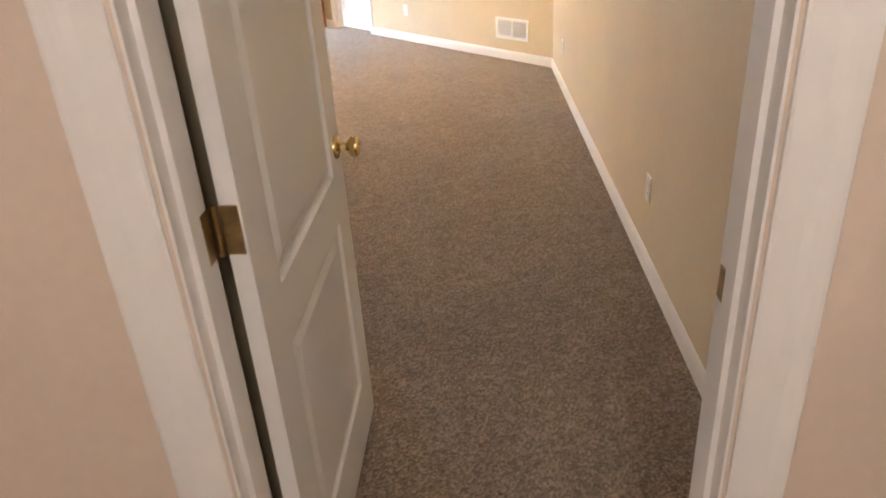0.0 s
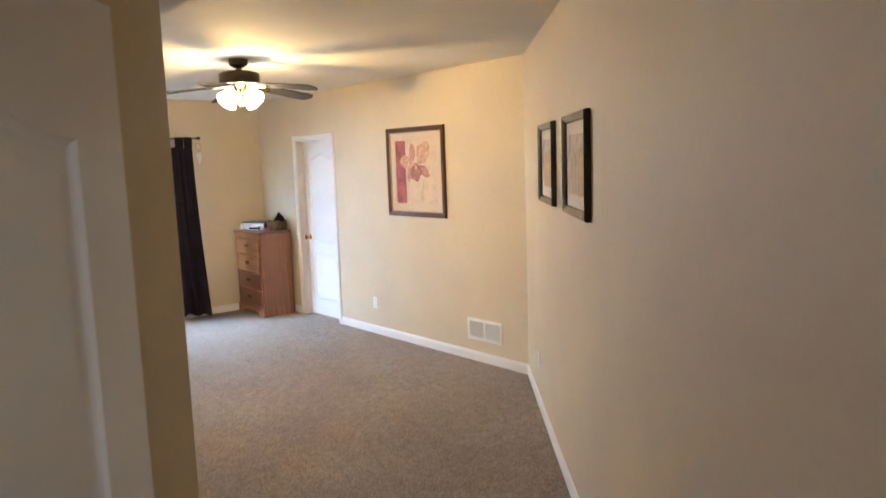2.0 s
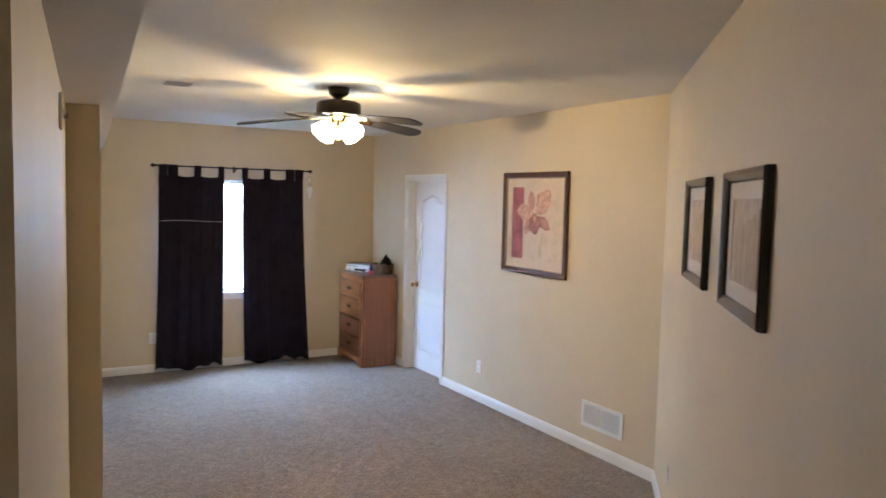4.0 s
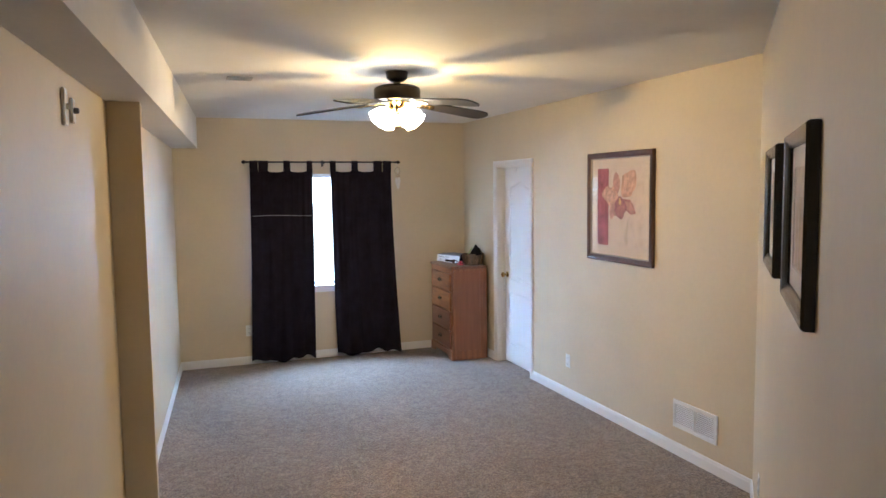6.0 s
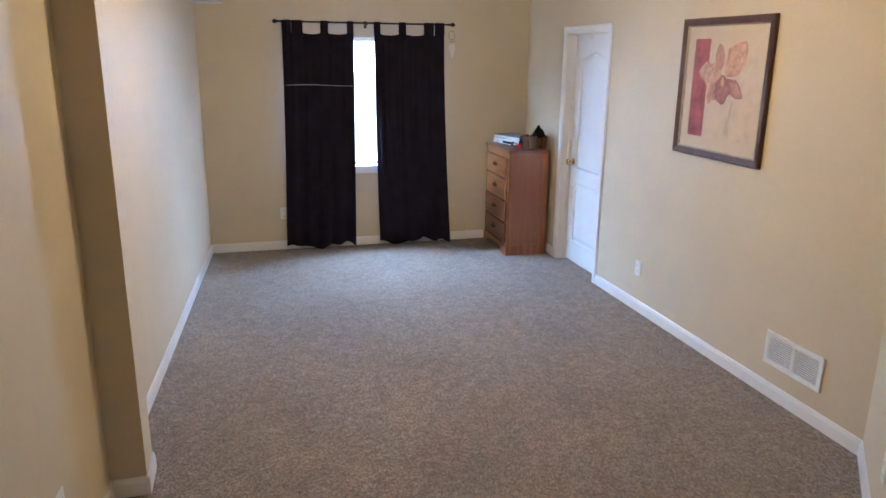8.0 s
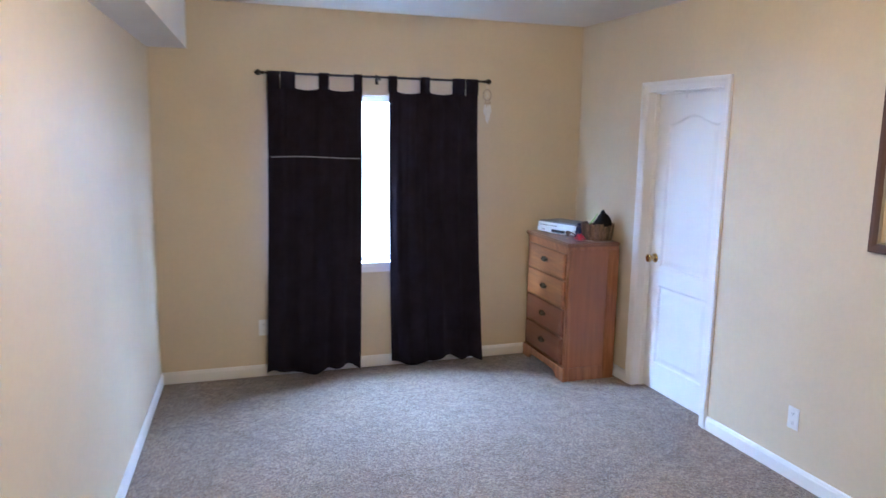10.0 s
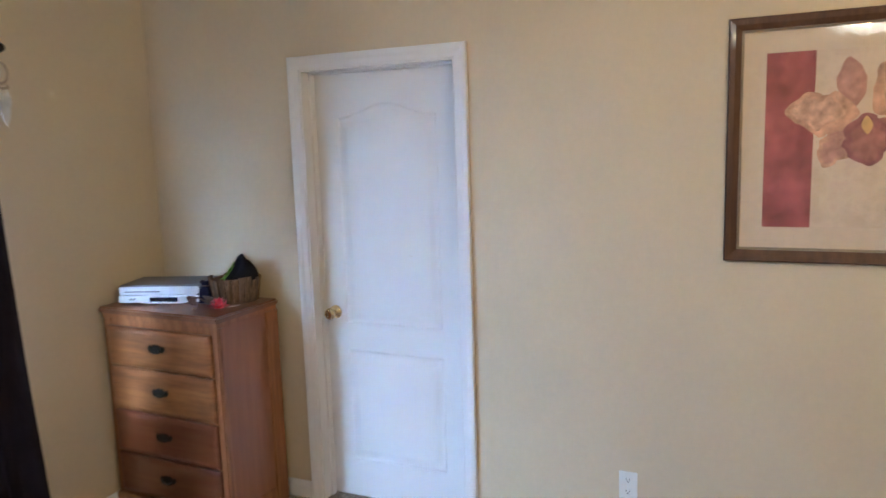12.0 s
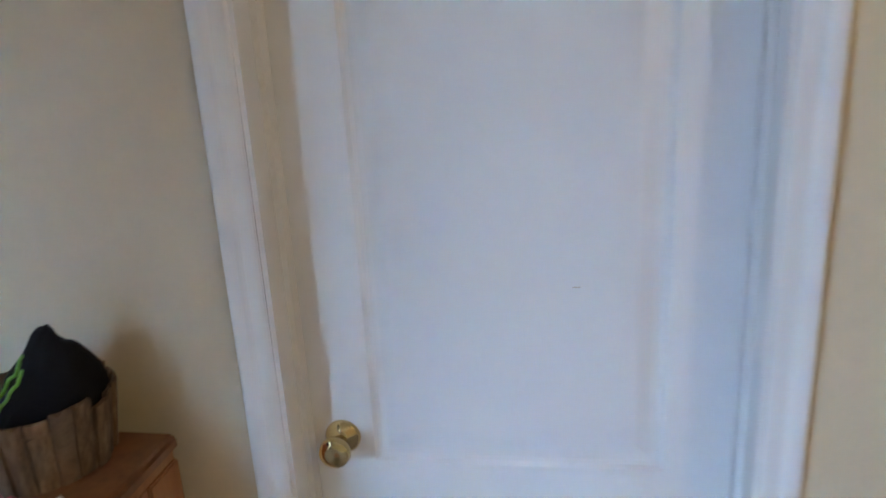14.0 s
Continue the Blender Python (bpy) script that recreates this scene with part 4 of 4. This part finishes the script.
def gift_bow(x, y):
    b = thing("gift_bow", Matrix.Translation((x, y, DT)), "shiny red ribbon gift bow on the dresser", "gift bow")
    for ring, (n, r, h, ph) in enumerate(((9, 0.043, 0.014, 0), (8, 0.034, 0.030, 0.3), (5, 0.019, 0.042, 0.6))):
        for i in range(n):
            a = 2 * math.pi * i / n + ph
            bm = bmesh.new()
            prev = None
            for k in range(9):
                s = math.pi * 2 * k / 8
                rr = r * (0.5 - 0.5 * math.cos(s)) + 0.002
                zz = h * 0.5 + 0.002 + 0.009 * math.sin(s) + h * 0.5 * (0.5 - 0.5 * math.cos(s))
                w = 0.0070 * (1.0 - 0.72 * math.sin(s / 2) ** 3)
                cur_v = [bm.verts.new((rr * math.cos(a) - w * e * math.sin(a), rr * math.sin(a) + w * e * math.cos(a), max(0.001, zz))) for e in (-1, 1)]
                if prev:
                    bm.faces.new((prev[0], prev[1], cur_v[1], cur_v[0]))
                prev = cur_v
            part("ribbon_loop", bm, M_RED, b)
    bm = bmesh.new()
    prism(bm, [(0.030, -0.030), (0.075, -0.052), (0.080, -0.044), (0.036, -0.020)], 0.0006, 0.0022)
    part("paper_tag", bm, M_WHITE_PLASTIC, b, "small white paper tag")


gift_bow(-0.296, -0.605)


def leather_strap(x, y):
    s = thing("leather_strap", Matrix.Translation((x, y, DT)), "crumpled brown leather strap lying on the dresser", "strap")
    bm = bmesh.new()
    prev = None
    n = 26
    for i in range(n + 1):
        k = i / n
        px = 0.105 * (k - 0.5)
        py = 0.030 * math.sin(7.0 * k)
        pz = 0.006 + 0.045 * abs(math.sin(4.4 * k + 0.3)) * (1 - 0.4 * k)
        w = 0.016 + 0.006 * math.sin(9 * k)
        c = [bm.verts.new((px + 0.3 * w, py - w, pz)), bm.verts.new((px - 0.3 * w, py + w, pz + 0.006)), bm.verts.new((px - 0.3 * w, py + w, pz + 0.001)), bm.verts.new((px + 0.3 * w, py - w, pz - 0.005))]
        if prev:
            for j in range(4):
                bm.faces.new((prev[j], prev[(j + 1) % 4], c[(j + 1) % 4], c[j]))
        else:
            bm.faces.new(c)
        prev = c
    bm.faces.new(prev)
    part("band", bm, M_LEATHER, s, smooth=True)
    bm = bmesh.new()
    tube(bm, [(-0.060 + 0.009 * math.cos(a), -0.008 + 0.009 * math.sin(a), 0.0035) for a in (2 * math.pi * i / 16 for i in range(17))], 0.002, 6)
    part("buckle", bm, M_AGED_BRASS, s, "small metal buckle")


leather_strap(-0.285, -0.50)


def cloth_pouch(x, y):
    """Small crumpled drawstring pouch slumped between the player and the basket."""
    p = thing("pouch", Matrix.Translation((x, y, DT)) @ Matrix.Rotation(radians(-62), 4, "Z"), "crumpled dark navy cloth pouch slumped beside the basket", "pouch")
    bm = bmesh.new()
    seg, rings = 22, []
    for r, z in ((0.030, 0.001), (0.036, 0.012), (0.034, 0.040), (0.026, 0.066), (0.014, 0.080), (0.018, 0.094), (0.024, 0.102)):
        ring = []
        for k in range(seg):
            a = 2 * math.pi * k / seg
            w = 1 + (0.16 * math.sin(5 * a + 30 * z) + 0.10 * math.sin(9 * a)) * min(1.0, z / 0.03)
            ring.append(bm.verts.new((1.15 * r * w * math.cos(a) + 0.10 * z, 0.75 * r * w * math.sin(a), z + 0.004 * math.sin(3 * a) * (z > 0.05))))
        rings.append(ring)
    for a, b in zip(rings, rings[1:]):
        for k in range(seg):
            bm.faces.new((a[k], a[(k + 1) % seg], b[(k + 1) % seg], b[k]))
    bm.faces.new(list(reversed(rings[0])))
    bm.faces.new(rings[-1])
    part("bag", bm, cloth_material("navy_pouch_cloth", (0.012, 0.013, 0.030)), p, smooth=True)
    bm = bmesh.new()
    tube(bm, [(0.009 + 0.019 * math.cos(a), 0.013 * math.sin(a), 0.081) for a in (2 * math.pi * i / 20 for i in range(21))], 0.0022, 6)
    part("drawstring", bm, M_LEATHER, p, "brown cord drawstring")


cloth_pouch(-0.215, -0.455)


# ------------------------------------------------ pictures
def picture_frame(name, m, w, h, rail, depth, mat_frame, mat_lip, mat_board, board, label, group=""):
    """Mitred frame on a wall; local x across, z up, y out of the wall towards -y."""
    f = thing(name, m, label, "picture", group)
    prof = [(0.0, 0.0), (0.0, depth * 0.75), (rail * 0.12, depth), (rail * 0.45, depth * 0.9), (rail * 0.8, depth * 0.62), (rail * 0.84, depth * 0.6)]
    lip = [(rail * 0.84, depth * 0.6), (rail * 0.87, depth * 0.68), (rail, depth * 0.45), (rail, 0.004)]
    corners = ((-w / 2, -h / 2), (w / 2, -h / 2), (w / 2, h / 2), (-w / 2, h / 2))
    for k, nm in enumerate(("rail_bottom", "rail_side", "rail_top", "rail_side")):
        for pr, mt, nn in ((prof, mat_frame, nm), (lip, mat_lip, "lip")):
            bm = bmesh.new()
            (ax, az), (bx, bz) = corners[k], corners[(k + 1) % 4]
            rows = []
            for d, o in pr + [(pr[-1][0], 0.001), (pr[0][0], 0.001)]:
                rows.append((bm.verts.new((ax - math.copysign(d, ax), -o - 0.001, az - math.copysign(d, az))), bm.verts.new((bx - math.copysign(d, bx), -o - 0.001, bz - math.copysign(d, bz)))))
            for p, q in zip(rows, rows[1:] + rows[:1]):
                bm.faces.new((p[0], p[1], q[1], q[0]))
            bm.faces.new([r[0] for r in rows])
            bm.faces.new([r[1] for r in rows])
            part(nn, bm, mt, f)
    iw, ih = w / 2 - rail, h / 2 - rail
    bm = bmesh.new()
    b = board
    for x0, x1, z0, z1 in ((-iw, iw, ih - b, ih), (-iw, iw, -ih, -ih + b), (-iw, -iw + b, -ih + b, ih - b), (iw - b, iw, -ih + b, ih - b)):
        add_box(bm, x0, x1, -0.0075, -0.0035, z0, z1)
    part("mat_board", bm, mat_board, f, "pale mat board")
    g = part("glazing", box(-iw, iw, -0.0135, -0.0125, -ih, ih), M_GLAZE, f, "picture glass")
    g.visible_shadow = False
    return f, iw - b, ih - b


def flat_shape(pts, y0, y1):
    bm = bmesh.new()
    prism(bm, pts, y0, y1)
    bmesh.ops.transform(bm, matrix=Matrix.Rotation(radians(90), 4, "X"), verts=bm.verts[:])
    return bm


def petal(cx_, cz, ang, ln, wd, wob=0.0):
    pts = []
    for i in range(44):
        s = 2 * math.pi * i / 44
        px = ln * (0.5 - 0.5 * math.cos(s))
        pz = wd * math.sin(s) * (0.55 + 0.45 * math.sin(math.pi * px / ln)) * (1 + wob * math.sin(5 * s) + 0.7 * wob * math.sin(9 * s + ang) + 0.4 * wob * math.sin(14 * s))
        ca, sa = math.cos(radians(ang)), math.sin(radians(ang))
        pts.append((cx_ + px * ca - pz * sa, cz + px * sa + pz * ca))
    return pts


def glaze_material():
    m, n, l, b = material("picture_glass")
    t = n.new("ShaderNodeBsdfTransparent")
    gl = n.new("ShaderNodeBsdfGlossy")
    gl.inputs["Roughness"].default_value = 0.02
    mx = n.new("ShaderNodeMixShader")
    mx.inputs[0].default_value = 0.018
    l.new(t.outputs[0], mx.inputs[1])
    l.new(gl.outputs[0], mx.inputs[2])
    l.new(mx.outputs[0], n["Material Output"].inputs[0])
    return m


M_GLAZE = glaze_material()
PIC_Y, PIC_Z = -3.105, 1.672
pic_m = Matrix.Translation((-0.001, PIC_Y, PIC_Z)) @ Matrix.Rotation(radians(-90), 4, "Z")
pic, pw, ph = picture_frame("orchid_picture", pic_m, 0.842, 0.836, 0.050, 0.028, M_FRAME_BROWN, M_FRAME_LIP, M_MAT, 0.072, "orchid print in a carved dark brown frame")
part("print_ground", box(-pw, pw, -0.0042, -0.0030, -ph, ph), M_PRINT, pic, "pale cream print ground")
part("print_band", box(-pw, -pw + 0.15, -0.0048, -0.0043, -ph, ph), M_PLUM, pic, "plum red band of the print")
M_ROSE_PALE = plain("pale_rose_print_ink", (0.55, 0.335, 0.23), 0.7, 0, 0.4, 34)
M_MAUVE = plain("mauve_print_ink", (0.42, 0.215, 0.165), 0.7, 0, 0.3, 22)
M_DUSK = plain("dusky_mauve_print_ink", (0.45, 0.24, 0.185), 0.7, 0, 0.35, 22)
M_OCHRE = plain("ochre_print_ink", (0.62, 0.40, 0.16), 0.7, 0, 0.2, 26)
M_WINE = plain("soft_wine_print_ink", (0.33, 0.135, 0.115), 0.7, 0, 0.4, 30)
PETALS = (
    ((0.030, 0.080, 50, 0.250, 0.088, 0.07), M_ROSE, M_ROSE_PALE, "rose side petal"),
    ((-0.030, 0.105, 98, 0.165, 0.044, 0.06), M_MAUVE, M_DUSK, "mauve upper petal"),
    ((-0.015, 0.085, 176, 0.225, 0.070, 0.13), M_ROSE, M_ROSE_PALE, "rose side petal"),
    ((-0.040, 0.060, 243, 0.170, 0.052, 0.13), M_ROSE, M_DUSK, "rose lower petal"),
    ((0.030, 0.060, -30, 0.200, 0.046, 0.08), M_WINE, M_MAUVE, "wine lower petal"),
    ((0.002, 0.085, -84, 0.175, 0.078, 0.12), M_DEEP, M_WINE, "wine lip petal"),
    ((0.004, 0.075, -84, 0.060, 0.016, 0.0), M_OCHRE, M_OCHRE, "ochre throat"),
    ((0.120, -0.060, -101, 0.225, 0.011, 0.0), M_STEM, M_STEM, "tan stem"),
    ((0.080, -0.195, -72, 0.090, 0.022, 0.0), M_STEM, M_STEM, "tan leaf"),
)
for k, (args, tone, inner, lb) in enumerate(PETALS):
    y = 0.0050 + 0.0006 * k
    part("petal" if "petal" in lb else "stem", flat_shape(petal(*args), y, y + 0.0003), tone, pic, lb)
    if inner is not tone:
        x, z, a, ln, wd, wb = args
        sub = (x + 0.18 * ln * math.cos(radians(a)), z + 0.18 * ln * math.sin(radians(a)), a, ln * 0.74, wd * 0.70, wb * 1.5)
        part("petal", flat_shape(petal(*sub), y + 0.0003, y + 0.0006), inner, pic, "paler petal heart")


def on_diagonal(v, z, out=0.0):
    return Matrix.Translation((*uv(U_R - out, v), z)) @ Matrix.Rotation(radians(HALL_TURN - 180), 4, "Z")


for v, w, tone in ((-4.758, 0.61, M_GREYPRINT), (-5.745, 0.612, M_GREYPRINT)):
    f, fw, fh = picture_frame("framed_print", on_diagonal(v, 1.738, 0.001), w, 0.475, 0.040, 0.030, M_FRAME_BLACK, M_FRAME_BLACK, M_MAT2, 0.055,
                              "framed grey-brown print in a glossy black frame", "prints on the angled wall")
    part("print", box(-fw, fw, -0.0042, -0.0030, -fh, fh), tone, f, "grey-brown print")
    for k in range(5):
        x = -fw + fw * 2 * (0.12 + 0.19 * k)
        part("print_band", box(x, x + 0.05 + 0.012 * k, -0.0047, -0.0043, -fh * 0.95, fh * (0.3 + 0.12 * k)), M_STEM if k < 4 else M_PRINT_DARK, f)


# ------------------------------------------------ vents, outlets, switch plates
def return_grille(m):
    g = thing("return_vent", m, "white louvred return air vent low on the wall", "vent")
    W, H = 0.42, 0.19
    bm = bmesh.new()
    for x0, x1, z0, z1 in ((-W / 2, W / 2, H / 2 - 0.026, H / 2), (-W / 2, W / 2, -H / 2, -H / 2 + 0.026), (-W / 2, -W / 2 + 0.026, -H / 2 + 0.026, H / 2 - 0.026),
                           (W / 2 - 0.026, W / 2, -H / 2 + 0.026, H / 2 - 0.026), (-0.009, 0.009, -H / 2 + 0.026, H / 2 - 0.026)):
        add_box(bm, x0, x1, -0.010, -0.001, z0, z1)
    part("frame", bm, M_WHITE_PLASTIC, g)
    # flat sheet whose grey gives the shade between slats; no duct is built
    part("backing", box(-W / 2 + 0.02, W / 2 - 0.02, -0.0022, -0.0012, -H / 2 + 0.02, H / 2 - 0.02), M_GREY_VENT, g, "grey sheet coloured as the shade behind the slats")
    n = 11
    sl = None
    for side in (-1, 1):
        for i in range(n):
            z = -H / 2 + 0.032 + (H - 0.064) * i / (n - 1)
            xc = side * (W / 2 - 0.026 + 0.009) / 2
            if sl is None:
                bm = bmesh.new()
                hw = (W / 2 - 0.026 - 0.009) / 2
                add_box(bm, -hw, hw, -0.0075, 0.0, -0.0012, 0.0012, 0, Matrix.Rotation(radians(38), 4, "X"))
                sl = part("slat", bm, M_WHITE_PLASTIC, g)
                o = sl
            else:
                o = new("slat", sl.data)
                o.parent = g
            o.location = (xc, -0.0026, z)


return_grille(Matrix.Translation((-0.001, -3.97, 0.29)) @ Matrix.Rotation(radians(-90), 4, "Z"))


def outlet(m, label="white duplex outlet plate on the wall"):
    o = thing("wall_outlet", m, label, "outlet", "wall outlets")
    part("plate", box(-0.036, 0.036, -0.006, -0.001, -0.058, 0.058, 0.002), M_WHITE_PLASTIC, o)
    for z in (-0.024, 0.024):
        r = part("receptacle", box(-0.017, 0.017, -0.0078, -0.0058, z - 0.014, z + 0.014, 0.002), M_WHITE_PLASTIC, o)
        bm = bmesh.new()
        for x in (-0.007, 0.006):
            add_box(bm, x - 0.001, x + 0.001, -0.0081, -0.0077, z - 0.002, z + 0.006)
        add_box(bm, -0.0025, 0.002, -0.0081, -0.0077, z - 0.010, z - 0.006)
        part("slot", bm, M_SLOT, r, "dark slots")
    bm = bmesh.new()
    lathe(bm, [(0.0005, 0), (0.003, 0), (0.0025, 0.0012), (0.0005, 0.0015)], 10, Matrix.Translation((0, -0.006, 0)) @ Matrix.Rotation(radians(90), 4, "X"))
    part("screw", bm, M_SILVER, o)


outlet(Matrix.Translation((-0.0005, -2.352, 0.33)) @ Matrix.Rotation(radians(-90), 4, "Z"))
outlet(on_diagonal(-4.05, 0.335))
outlet(on_diagonal(-7.02, 0.36))
LEFT_TURN = math.degrees(math.atan(0.0715))
outlet(Matrix.Translation((left_x(-4.515) + 0.0005, -4.515, 0.36)) @ Matrix.Rotation(radians(90 - LEFT_TURN), 4, "Z"))
outlet(Matrix.Translation((-2.455, -0.0005, 0.36)))


def wall_control(y, z, w, h, label, knob):
    c = thing("wall_control", Matrix.Translation((left_x(y) + 0.0005, y, z)) @ Matrix.Rotation(radians(90 - LEFT_TURN), 4, "Z"), label, "wall control", "controls under the soffit")
    part("plate", box(-w / 2, w / 2, -0.012, -0.001, -h / 2, h / 2, 0.003), M_WHITE_PLASTIC, c)
    if knob:
        bm = bmesh.new()
        lathe(bm, [(0.001, 0), (0.012, 0), (0.010, 0.016), (0.001, 0.018)], 16, Matrix.Translation((0, -0.012, 0)) @ Matrix.Rotation(radians(90), 4, "X"))
        part("dial", bm, M_GREY_TOP, c, "grey dial", True)
    else:
        part("toggle", box(-0.005, 0.005, -0.022, -0.0118, -0.010, 0.012, 0.002), M_WHITE_PLASTIC, c)


wall_control(-4.873, 2.13, 0.060, 0.13, "white switch plate high on the wall", False)
wall_control(-4.745, 2.13, 0.055, 0.09, "white dial plate high on the wall", True)


def ceiling_register(x, y):
    r = thing("ceiling_register", Matrix.Translation((x, y, CEIL)), "small beige slotted ceiling air register", "vent")
    bm = bmesh.new()
    for x0, x1, y0, y1 in ((-0.08, 0.08, 0.045, 0.06), (-0.08, 0.08, -0.06, -0.045), (-0.08, -0.065, -0.045, 0.045), (0.065, 0.08, -0.045, 0.045)):
        add_box(bm, x0, x1, y0, y1, -0.010, -0.0005)
    part("frame", bm, M_GREY_VENT, r)
    part("backing", box(-0.065, 0.065, -0.045, 0.045, -0.002, -0.0008), M_SLOT, r)
    for i in range(5):
        part("slat", box(-0.065, 0.065, -0.042 + 0.018 * i, -0.032 + 0.018 * i, -0.0085, -0.004), M_GREY_VENT, r)


ceiling_register(-2.71, -2.755)
